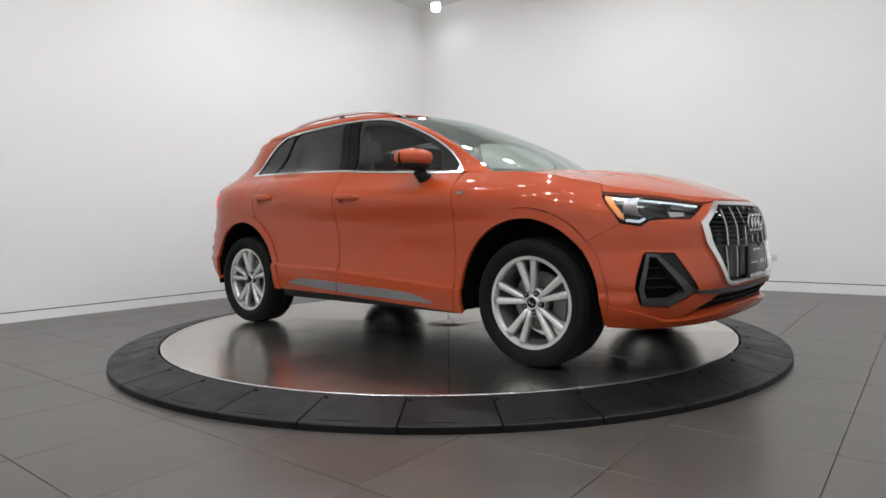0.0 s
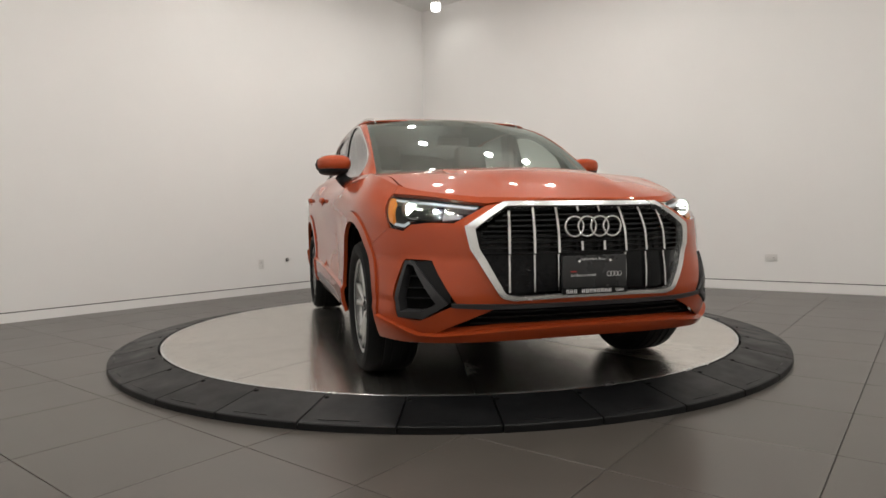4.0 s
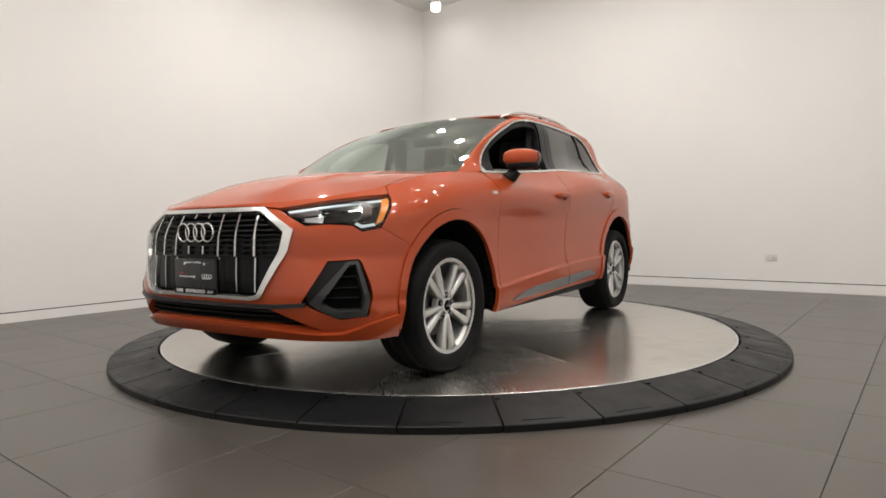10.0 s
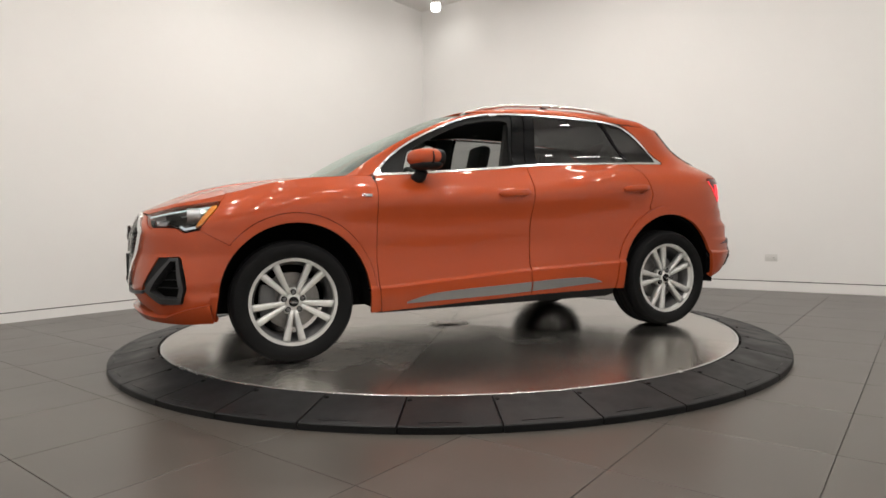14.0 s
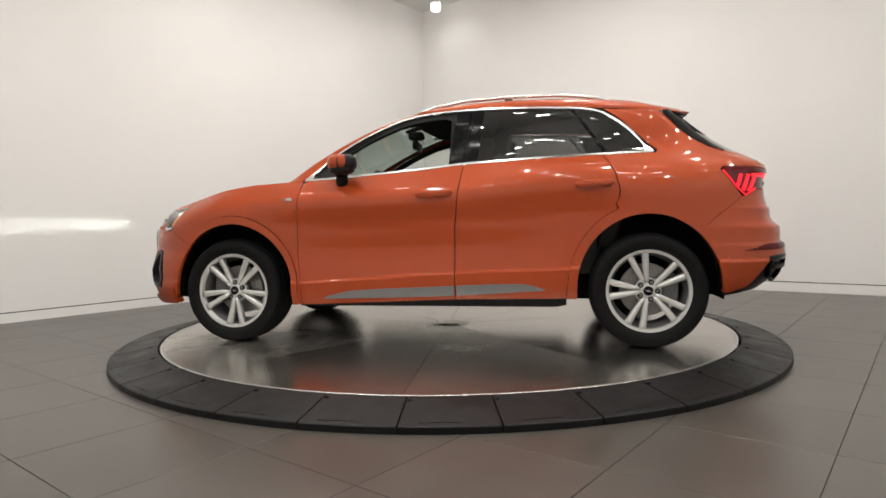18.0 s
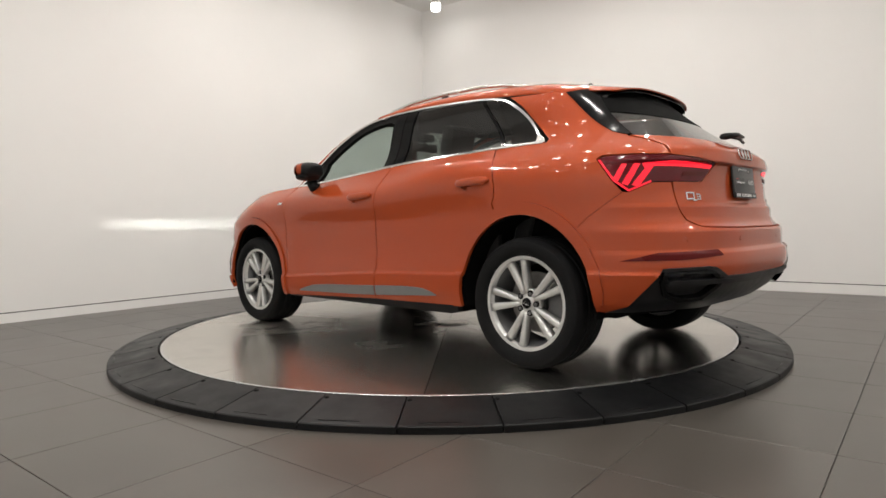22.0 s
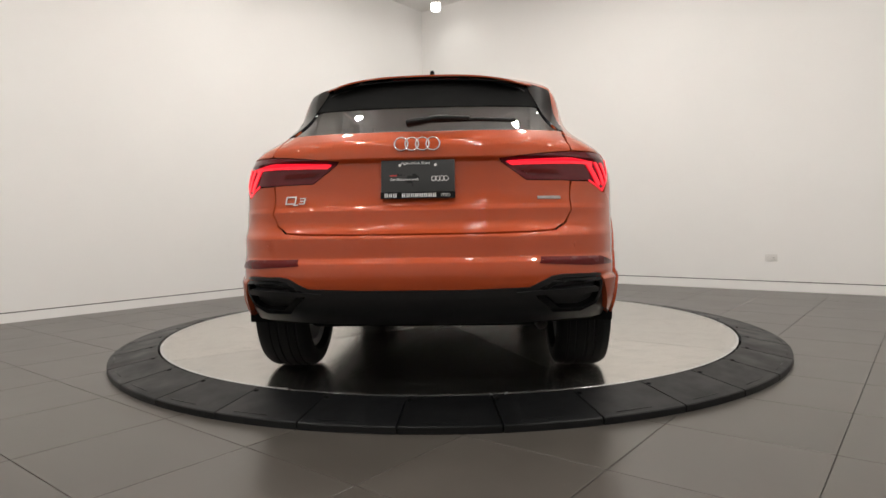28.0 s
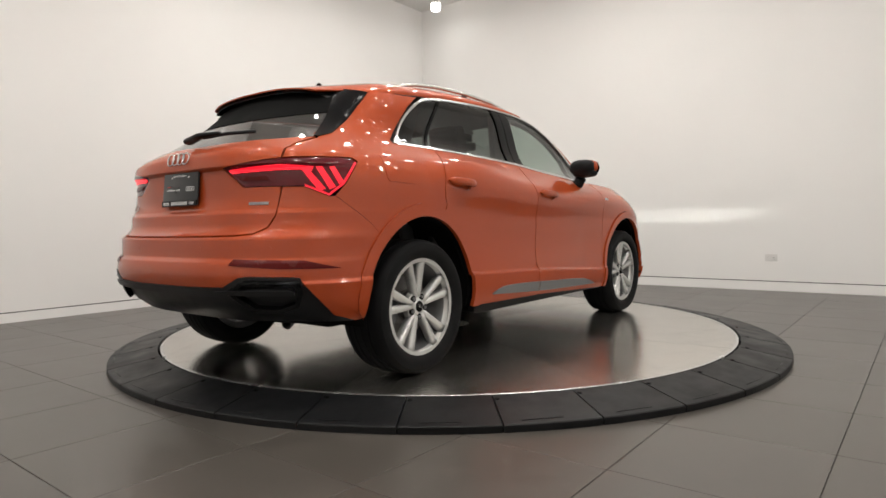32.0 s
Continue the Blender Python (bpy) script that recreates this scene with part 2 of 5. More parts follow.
def side_width(x, z):
    """Half width of the body at x, between the axles, and height z."""
    x, z = np.broadcast_arrays(np.asarray(x, float), np.asarray(z, float))
    zs, ys = np.stack([f(x) for f in ROW_Z], -1), np.stack([f(x) for f in ROW_Y], -1)
    h, d = np.diff(zs), np.diff(ys) / np.diff(zs)
    m = np.concatenate([d[..., :1], (d[..., 1:] * h[..., :-1] + d[..., :-1] * h[..., 1:]) / (h[..., 1:] + h[..., :-1]), d[..., -1:]], -1)
    c = np.clip(z, zs[..., 0], zs[..., -1])
    i = np.clip((c[..., None] >= zs).sum(-1) - 1, 0, zs.shape[-1] - 2)[..., None]
    pick = lambda a: np.take_along_axis(a, i, -1)[..., 0]
    nxt = lambda a: np.take_along_axis(a, i + 1, -1)[..., 0]
    t = (c - pick(zs)) / pick(h)
    up, low = m.copy(), m.copy()                # slopes above and below each row; they differ at the creases
    for k in CREASES:
        up[..., k], low[..., k] = d[..., k], d[..., k - 1]
    y = ((1 + 2 * t) * (1 - t) ** 2 * pick(ys) + t * (1 - t) ** 2 * pick(h) * pick(up)
         + t * t * (3 - 2 * t) * nxt(ys) + t * t * (t - 1) * pick(h) * nxt(low))
    return y + np.where(z < zs[..., 0], 0.3 * (z - zs[..., 0]), 0)


XF, XR, LF, LR = 1.2, -1.3, 1.55, 1.40          # where the corners begin, and the length given to each
NOSE = pchip((.20, .24, .30, .36, .44, .55, .70, .76, .83, .90, 1.03), (.87, .93, .975, .995, 1.01, 1.015, 1.005, .985, .95, .90, .80))
TAIL = pchip((.24, .30, .36, .45, .54, .592, .612, .695, .732, .765, .81, .83, .90, .95, 1.012, 1.030, 1.08, 1.12, 1.15, 1.27, 1.43, 1.56),
             (.70, .78, .86, .92, .945, .937, .915, .912, .868, .850, .848, .832, .814, .812, .814, .838, .832, .79, .74, .56, .36, .22))
TAIL_N = pchip((.3, 1.05, 1.3, 1.5), (3.5, 3.4, 2.4, 2.15))
EDGE = pchip((0, 27, 40, 50, 60, 75, 90), (.852, .862, .888, .912, .948, 1.003, 1.032))   # height of the hood's rim by the angle from the nose


def around(u):
    """Angle, in degrees from the nose or the tail, of the unrolled coordinate u."""
    return np.where(u > XF, 90 * (1 - (u - XF) / LF), 90 * (1 - (XR - u) / LR))


def skin(u, z):
    """Point of the outer skin: u runs along the flank as x does, and round the corners to nose and tail; past them it is the other flank."""
    u, z = np.broadcast_arrays(np.asarray(u, float), np.asarray(z, float))
    a = np.radians(around(u))
    lift = np.clip((z - .60) / .25, 0, 1)
    zz = z + (1.032 - EDGE(np.abs(np.degrees(a)))) * lift * lift * (3 - 2 * lift) * (u > XF)
    x = np.where((u > XF) | (u < XR), np.where(u > XF, XF, XR), u)
    w = side_width(x, np.where(u > XF, zz, z))
    n = np.where(u > XF, 2.8 + .5 * np.clip((.60 - z) / .15, 0, 1), TAIL_N(z))
    depth = np.where(u > XF, NOSE(np.where(u > XF, z, .5)), TAIL(z))
    r = (np.abs(np.cos(a) / depth) ** n + np.abs(np.sin(a) / w) ** n) ** (-1 / n)
    corner = (u > XF) | (u < XR)
    return np.stack([np.where(corner, x + np.where(u > XF, 1, -1) * r * np.cos(a), u), np.where(corner, r * np.sin(a), w), z], -1)


def u_at(y=None, x=None, z=.6, tail=False):
    """u of the skin's point with that y (nose, or tail) or that x, at height z."""
    us = np.linspace(XR, XR - LR - 1.2, 2600) if tail else np.linspace(XF, XF + LF + 1.2, 2600)
    p = skin(us, np.full(2600, z))
    return float(us[np.argmin(np.abs(p[:, 1] - y))]) if y is not None else float(us[np.argmin(np.abs(p[:1300, 0] - x))])


# crease lines of the skin, as rows of (u, z)
FEATURES = [[(float(x), float(ROW_Z[k](x)) + s) for x in np.arange(XR + .01, XF, .03)] for k in (2, 3, 6, 7) for s in ((-.005, .005) if k < 4 else (0,))] \
    + [[(float(u), z) for u in np.arange(XR - .01, 2 * (XR - LR) - XR, -.03)] for z in (.495, .505, .515, .525, .587, .597, .607, .617, .690, .701, .713, .726, .738, .806, .815, .825, .834, 1.008, 1.017, 1.025, 1.034, 1.065)]


# ---- mesh helpers ----
from mathutils.geometry import delaunay_2d_cdt


def part(name, data, mat, parent=None, label=""):
    """One mesh object under a thing or a part."""
    if isinstance(data, bmesh.types.BMesh):
        bm, data = data, bpy.data.meshes.new(name)
        bmesh.ops.recalc_face_normals(bm, faces=bm.faces)
        bm.to_mesh(data)
        bm.free()
    if mat and not data.materials:
        data.materials.append(mat)
    ob = new(name, data)
    ob.parent = parent
    return tagged(ob, label) if label else ob


def thing(name, label, category, group="", m=None):
    ob = tagged(new(name), label, category, group)
    ob.empty_display_size = 0.1
    if m:
        ob.matrix_basis = m
    return ob


def smooth(bm, angle=35):
    for f in bm.faces:
        f.smooth = True
    for e in bm.edges:
        if len(e.link_faces) == 2 and e.calc_face_angle(0) > radians(angle):
            e.smooth = False
    return bm


def box(x0, x1, y0, y1, z0, z1, bevel=0.0, seg=2):
    bm = bmesh.new()
    bmesh.ops.create_cube(bm, size=1, matrix=Matrix.Translation(((x0 + x1) / 2, (y0 + y1) / 2, (z0 + z1) / 2)) @ Matrix.Diagonal((x1 - x0, y1 - y0, z1 - z0, 1)))
    if bevel:
        bmesh.ops.bevel(bm, geom=bm.edges[:], offset=bevel, segments=seg, profile=0.6, affect="EDGES")
        smooth(bm)
    return bm


def lathe(profile, steps=48, axis="z", closed=False):
    """Turns a profile of (radius, height) about an axis."""
    bm = bmesh.new()
    rings = []
    for k in range(steps):
        a = 2 * math.pi * k / steps
        c, s = math.cos(a), math.sin(a)
        rings.append([bm.verts.new((r * c, r * s, h) if axis == "z" else (r * c, h, r * s)) for r, h in profile])
    n = len(profile)
    for k in range(steps):
        p, q = rings[k], rings[(k + 1) % steps]
        for i in range(n if closed else n - 1):
            bm.faces.new((p[i], q[i], q[(i + 1) % n], p[(i + 1) % n]))
    bmesh.ops.remove_doubles(bm, verts=bm.verts, dist=1e-5)
    return smooth(bm)


def tube(points, radius, sides=10, caps=True, flat=1.0):
    """A rod along points; flat squeezes it in height."""
    bm = bmesh.new()
    pts = [Vector(p) for p in points]
    rings = []
    for i, p in enumerate(pts):
        d = (pts[min(i + 1, len(pts) - 1)] - pts[max(i - 1, 0)]).normalized()
        s = d.cross(Vector((0, 0, 1)))
        s = (s if s.length > 0.05 else d.cross(Vector((0, 1, 0)))).normalized()
        u = s.cross(d)
        r = radius[i] if isinstance(radius, (list, tuple)) else radius
        rings.append([bm.verts.new(p + s * r * math.cos(2 * math.pi * k / sides) + u * r * flat * math.sin(2 * math.pi * k / sides)) for k in range(sides)])
    for a, b in zip(rings, rings[1:]):
        for k in range(sides):
            bm.faces.new((a[k], a[(k + 1) % sides], b[(k + 1) % sides], b[k]))
    if caps:
        bm.faces.new(rings[0][::-1])
        bm.faces.new(rings[-1])
    return smooth(bm, 50)


def prism(loop, lo, hi, axis="y", bevel=0.0):
    """A flat outline given thickness along an axis."""
    bm = bmesh.new()
    put = {"y": lambda a, b, h: (a, h, b), "x": lambda a, b, h: (h, a, b), "z": lambda a, b, h: (a, b, h)}[axis]
    f = bm.faces.new([bm.verts.new(put(a, b, lo)) for a, b in loop])
    g = bmesh.ops.extrude_face_region(bm, geom=[f])
    shift = Vector(put(0, 0, hi - lo))
    for v in g["geom"]:
        if isinstance(v, bmesh.types.BMVert):
            v.co += shift
    if bevel:
        bmesh.ops.bevel(bm, geom=bm.edges[:], offset=bevel, segments=2, affect="EDGES")
        smooth(bm)
    return bm


def inside(px, py, loop):
    """Which of the points lie in the closed loop."""
    a = np.array(loop)
    b = np.roll(a, -1, 0)
    hit = np.zeros(len(px), int)
    for (x0, y0), (x1, y1) in zip(a, b):
        if y0 != y1:
            c = (y0 > py) != (y1 > py)
            hit += c & (px < x0 + (py - y0) * (x1 - x0) / (y1 - y0))
    return hit % 2 == 1


def dense(loop, step):
    out = []
    for (x0, y0), (x1, y1) in zip(loop, loop[1:] + loop[:1]):
        n = max(1, int(math.hypot(x1 - x0, y1 - y0) / step))
        out += [(x0 + (x1 - x0) * k / n, y0 + (y1 - y0) * k / n) for k in range(n)]
    return out


def patch(name, loop, f=skin, off=0.0, thick=0.012, step=0.05, holes=(), mirror=False, back=False):
    """A panel of the surface f, cut out along loop (and around holes), lifted by off and given a turned-in rim."""
    loops = [dense(list(loop), step * 0.6)] + [dense(list(h), step * 0.6) for h in holes]
    pts, edges = [], []
    for l in loops:
        i = len(pts)
        pts += l
        edges += [(i + k, i + (k + 1) % len(l)) for k in range(len(l))]
    a = np.array(loops[0])
    gx, gy = np.meshgrid(np.arange(a[:, 0].min() + step * .5, a[:, 0].max(), step), np.arange(a[:, 1].min() + step * .5, a[:, 1].max(), step))
    gx, gy = gx.ravel(), gy.ravel()
    ok = inside(gx, gy, loops[0])
    for h in loops[1:]:
        ok &= ~inside(gx, gy, h)
    rim = np.array(pts)
    gx, gy = gx[ok], gy[ok]
    if len(gx):
        far = np.array([((rim[:, 0] - x) ** 2 + (rim[:, 1] - y) ** 2).min() > (step * .3) ** 2 for x, y in zip(gx, gy)])
        pts = pts + list(zip(gx[far], gy[far]))
    if f is skin:
        for line in FEATURES:
            l = np.array(line)
            ok = inside(l[:, 0], l[:, 1], loops[0])
            for h in loops[1:]:
                ok &= ~inside(l[:, 0], l[:, 1], h)
            ok &= np.array([((rim[:, 0] - x) ** 2 + (rim[:, 1] - y) ** 2).min() > .005 ** 2 for x, y in l])
            last = None
            for i in range(len(l)):
                if ok[i]:
                    pts = pts + [tuple(l[i])]
                    if last == i - 1:
                        edges = edges + [(len(pts) - 2, len(pts) - 1)]
                    last = i
    v, _, tris, *_ = delaunay_2d_cdt([Vector((float(x), float(y))) for x, y in pts], edges, [], 0, 1e-6)
    v = np.array([(p.x, p.y) for p in v])
    t = np.array([list(q) for q in tris])
    c = v[t].mean(1)
    ok = inside(c[:, 0], c[:, 1], loops[0])
    for h in loops[1:]:
        ok &= ~inside(c[:, 0], c[:, 1], h)
    t = t[ok]
    e = .003
    p = f(v[:, 0], v[:, 1])
    du, dv = f(v[:, 0] + e, v[:, 1]) - f(v[:, 0] - e, v[:, 1]), f(v[:, 0], v[:, 1] + e) - f(v[:, 0], v[:, 1] - e)
    n = np.cross(dv, du)
    n /= np.maximum(np.linalg.norm(n, axis=1, keepdims=True), 1e-9)
    area = np.cross(p[t[:, 1]] - p[t[:, 0]], p[t[:, 2]] - p[t[:, 0]])
    wrong = (area * n[t[:, 0]]).sum(1) < 0
    t[wrong] = t[wrong][:, [0, 2, 1]]
    top = p + n * off
    low = top - n * thick
    count = {}
    for q in t:
        for k in range(3):
            i, j = int(q[k]), int(q[(k + 1) % 3])
            count[(i, j)] = count.get((i, j), 0) + 1
    border = [(i, j) for i, j in count if (j, i) not in count]
    used = {}
    verts, normals = [], []
    for i in sorted({int(k) for k in t.ravel()}):
        used[i] = len(verts)
        verts.append(top[i])
    faces = [[used[int(k)] for k in q] for q in t]
    loopn = [n[int(k)] for q in t for k in q]
    lows = {}
    for i in ({int(k) for k in t.ravel()} if back else {k for b in border for k in b}):
        lows[i] = len(verts)
        verts.append(low[i])
    for i, j in border:
        faces.append([used[i], lows[i], lows[j], used[j]])
        loopn += [np.zeros(3)] * 4
    if back:
        for q in t:
            faces.append([lows[int(k)] for k in q][::-1])
            loopn += [-n[int(k)] for k in q][::-1]
    verts = np.array(verts)
    loopn = np.array(loopn)
    if mirror:
        verts[:, 1] *= -1
        loopn[:, 1] *= -1
        new_n, k = [], 0
        for q in faces:
            new_n += list(loopn[k:k + len(q)][::-1])
            k += len(q)
        faces, loopn = [q[::-1] for q in faces], np.array(new_n)
    me = bpy.data.meshes.new(name)
    me.from_pydata([tuple(map(float, q)) for q in verts], [], faces)
    nt = len(t)
    me.polygons.foreach_set("use_smooth", [True] * nt + [False] * len(border) + [True] * (len(faces) - nt - len(border)))
    me.normals_split_custom_set([tuple(map(float, q)) for q in loopn])
    me.update()
    return me


# ---- setting ----
def slab(name, a0, a1, b0, b1, z0, z1, mat, label):
    ob = part(name, box(a0, a1, b0, b1, z0, z1), mat, None, label)
    ob.matrix_basis = pose(0, 0, 0, 0, 0, ROOM - 90)
    return tagged(ob, kind="structure")


T = 0.15
floor = slab("floor", A0 - T, A1 + T, B0 - T, B1 + T, FLOOR - 0.15, FLOOR - 0.005, GROUT, "grey-brown porcelain tiled showroom floor with dark joints")
slab("ceiling", A0 - T, A1 + T, B0 - T, B1 + T, CEIL, CEIL + 0.15, CEILING, "plain grey painted ceiling")
WALLS = [("wall_west", A0 - T, A0, B0, B1), ("wall_north", A0 - T, A1 + T, B1, B1 + T), ("wall_east", A1, A1 + T, B0, B1), ("wall_south", A0 - T, A1 + T, B0 - T, B0)]
BASE, GAP_W = FLOOR + 0.105, FLOOR + 0.088
for n, a0, a1, b0, b1 in WALLS:
    slab(n, a0, a1, b0, b1, (GAP_W if n == "wall_west" else BASE) + .010, CEIL, WALL, "plain white painted showroom wall")
for n, a0, a1, b0, b1 in [("baseboard_west", A0 - T, A0 + .004, B0, B1 - .004), ("baseboard_north", A0, A1, B1 - .004, B1 + T),
                          ("baseboard_east", A1 - .004, A1 + T, B0, B1 - .004), ("baseboard_south", A0, A1, B0 - T, B0 + .004)]:
    slab(n, a0, a1, b0, b1, FLOOR - .004, GAP_W if n == "baseboard_west" else BASE, WALL, "flush white baseboard below a dark shadow gap")
# strips at the back of the reveal, coloured near-black for its shade
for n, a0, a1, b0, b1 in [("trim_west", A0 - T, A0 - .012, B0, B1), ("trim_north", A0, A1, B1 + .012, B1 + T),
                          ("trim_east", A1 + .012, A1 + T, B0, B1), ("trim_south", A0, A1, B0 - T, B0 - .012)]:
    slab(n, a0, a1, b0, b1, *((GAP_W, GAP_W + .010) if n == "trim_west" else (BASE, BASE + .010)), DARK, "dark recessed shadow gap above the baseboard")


def wall_outlet(a, b, z, turn, upright=False):
    ob = thing("wall_outlet", "small white power outlet set low in the wall", "outlet", "wall outlets",
               Matrix.Translation(at(a, b, z)) @ pose(0, 0, 0, 0, 0, ROOM + turn))
    w, h = (.037, .060) if upright else (.065, .040)
    part("cover_plate", box(-w, w, -.006, 0, -h, h, .003), PLASTIC, ob)
    for k in (-.028, .028):
        x, z = (0, k * .8) if upright else (k, 0)
        s = part("socket", box(x - .017, x + .017, -.008, -.004, z - .018, z + .018, .004), PLASTIC, ob)
        for dx in (-.006, .006):
            part("slot", box(x + dx - .0015, x + dx + .0015, -.0085, -.006, z - .005, z + .007), DARK, s)


P = Vector((3.774, 2.474, .289))
wall_outlet(P.dot(E1), B1, P.z, -90)
P = Vector((-2.361, 3.084, .278))
wall_outlet(A0, P.dot(E2), P.z, 0, True)


def wall_fitting(a, b, z):
    """A small dark boss on the wall with a pale stub pointing to one side."""
    ob = thing("wall_fitting", "small dark metal fitting with a pale stub on the wall", "wall fitting", m=Matrix.Translation(at(a, b, z)) @ pose(0, 0, 0, 0, 0, ROOM))
    part("backplate", box(-.022, .022, -.008, 0, -.022, .022, .004), DARK, ob)
    part("boss", tube([(0, -.004, 0), (0, -.030, 0)], [.018, .013], 14), BRAKE, ob)
    part("stub", tube([(.004, -.024, .004), (.040, -.030, .014)], [.008, .006], 10), PLASTIC, ob, "pale plastic stub")


wall_fitting(A0, 1.396, .313)


def ceiling_spotlight(a, b, glow_mat=SPOT):
    ob = thing("ceiling_spotlight", "white cylindrical spotlight on the ceiling, switched on", "spotlight", "ceiling spotlights", Matrix.Translation(at(a, b, CEIL)))
    part("ceiling_rose", lathe([(0, 0), (.05, 0), (.05, -.02), (.045, -.025), (0, -.025)], 20), PLASTIC, ob)
    part("stem", lathe([(.009, -.02), (.009, -.12)], 8), PLASTIC, ob)
    part("housing", lathe([(0, -.11), (.05, -.11), (.075, -.13), (.078, -.150), (.070, -.152), (0, -.152)], 28), PLASTIC, ob)
    part("lamp", lathe([(0, -.262), (.045, -.260), (.066, -.248), (.074, -.225), (.074, -.153), (0, -.153)], 24), glow_mat, ob, "glowing cylindrical diffuser")
    return ob


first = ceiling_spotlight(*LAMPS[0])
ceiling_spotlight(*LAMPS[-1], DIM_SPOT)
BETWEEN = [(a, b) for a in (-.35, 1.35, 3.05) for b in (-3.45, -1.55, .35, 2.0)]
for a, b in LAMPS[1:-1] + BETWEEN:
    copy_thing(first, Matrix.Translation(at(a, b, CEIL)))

# ---- turntable: fixed ring of ramp segments, turning steel disc ----
DISC_Z = -0.020
R_DISC, R_IN, R_OUT = 2.030, 2.044, 2.328
ring = thing("turntable_ring", "black rubber ramp segments in a ring round the turntable", "turntable ring", m=Matrix.Translation((0, 0, FLOOR)))


def ramp_segment():
    bm = bmesh.new()
    n, half = 8, radians(180 / 34) - 0.0018
    prof = [(R_IN, .0), (R_IN, .076), (R_IN + .003, .078), (R_OUT - .006, .033), (R_OUT - .001, .030), (R_OUT, .026), (R_OUT, .0)]
    rows = [[bm.verts.new((r * math.sin(-half + 2 * half * k / n), -r * math.cos(-half + 2 * half * k / n), h)) for r, h in prof] for k in range(n + 1)]
    for p, q in zip(rows, rows[1:]):
        for i in range(len(prof) - 1):
            bm.faces.new((p[i], p[i + 1], q[i + 1], q[i]))
    bm.faces.new(rows[0])
    bm.faces.new(rows[-1][::-1])
    return bm


def ring_angle(k):
    return pose(0, 0, 0, 0, 0, 360 / 34 * k)


seg = None
for k in range(34):
    if seg is None:
        seg = part("ramp_segment", ramp_segment(), RAMP_RUBBER, ring)
        bolt = part("bolt_hole", lathe([(0, .0780), (.010, .0780), (.012, .0765), (.012, .068), (0, .068)], 14), DARK, seg)
        bolt.matrix_basis = Matrix.Translation((-.175, -(R_IN + .034), -.004))
        ridge = part("grip_strip", box(-.13, .05, -(R_OUT - .040), -(R_OUT - .035), .036, .0400, .001), RAMP_RUBBER, seg)
    else:
        copy_thing(seg, ring_angle(k))
part("floor_rim", lathe([(R_IN, .0), (R_IN, .05), (R_IN + .01, .054), (R_OUT - .02, .016), (R_OUT - .006, .012), (R_OUT - .006, 0)], 120), DARK, ring)

disc = thing("turntable_disc", "worn brushed steel turntable disc in wedge-shaped sheets", "turntable", m=pose(0, 0, DISC_Z))


def disc_sheet():
    bm = bmesh.new()
    n, half, gap = 14, radians(18), .0020
    def put(r, a, h):
        x, y = r * math.sin(a), -r * math.cos(a)
        return bm.verts.new((x, y, h))
    radii = [.16, .5, .9, 1.3, 1.7, R_DISC - .019]
    grid = []
    for k in range(n + 1):
        q = -1 + 2 * k / n
        grid.append([put(r, q * (half - gap / r), 0.0) for r in radii])
    low = [[bm.verts.new(v.co - Vector((0, 0, .012))) for v in (row[0], row[-1])] for row in grid]
    for p, q in zip(grid, grid[1:]):
        for i in range(len(radii) - 1):
            bm.faces.new((p[i], p[i + 1], q[i + 1], q[i]))
    for row, l in ((grid[0], low[0]), (grid[-1], low[-1])):
        bm.faces.new([row[i] for i in range(len(radii))] + [l[1], l[0]])
    for i, c in ((0, 0), (len(radii) - 1, 1)):
        for k in range(n):
            bm.faces.new((grid[k][i], grid[k + 1][i], low[k + 1][c], low[k][c]))
    return bm


SEAM = 39.72                          # a seam points at the camera at the start
sheet = part("steel_sheet", disc_sheet(), STEEL, disc)
for k in range(10):
    ob = sheet if k == 0 else new("steel_sheet", sheet.data)
    ob.parent = disc
    ob.matrix_basis = pose(0, 0, 0, 0, 0, SEAM + 18 + 36 * k + 0.5)
part("edge_band", lathe([(R_DISC - .018, -.02), (R_DISC - .018, .0005), (R_DISC - .015, .002), (R_DISC - .003, .002), (R_DISC, .0), (R_DISC, -.06)], 160), SATIN, disc, "bright steel edge band")
part("sub_plate", lathe([(0, -.013), (R_DISC - .016, -.013), (R_DISC - .016, -.06), (0, -.06)], 96), DARK, disc)
hub = part("centre_plate", lathe([(0, .003), (.085, .003), (.09, .001), (.158, .001), (.158, -.012)], 48), STEEL, disc, "round steel centre plate with bolts")
for k in range(10):
    b = part("bolt", lathe([(0, .004), (.006, .004), (.008, .002), (.008, .0)], 8), STEEL, hub)
    b.matrix_basis = pose(.125 * math.cos(k * .6283), .125 * math.sin(k * .6283), 0)

# ---- the car ----
car = thing("car", "orange compact sport utility car on a turntable, lamps lit", "car")
NOSE_U, TAIL_U = XF + LF, XR - LR


def flank(loop):
    """(x, z) of the flank or of the near corners, as (u, z) of the skin."""
    return [((u_at(x=x, z=z) if x > XF else u_at(x=x, z=z, tail=True) if x < XR else x), z) for x, z in loop]


def nose(loop):
    return loop + [(2 * NOSE_U - u, z) for u, z in reversed(loop)]


def tail(loop):
    return loop + [(2 * TAIL_U - u, z) for u, z in reversed(loop)]


def arc(cx, cz, rx, rz, a0, a1, n=26):
    return [(cx + rx * math.cos(radians(a0 + (a1 - a0) * k / n)), cz + rz * math.sin(radians(a0 + (a1 - a0) * k / n))) for k in range(n + 1)]


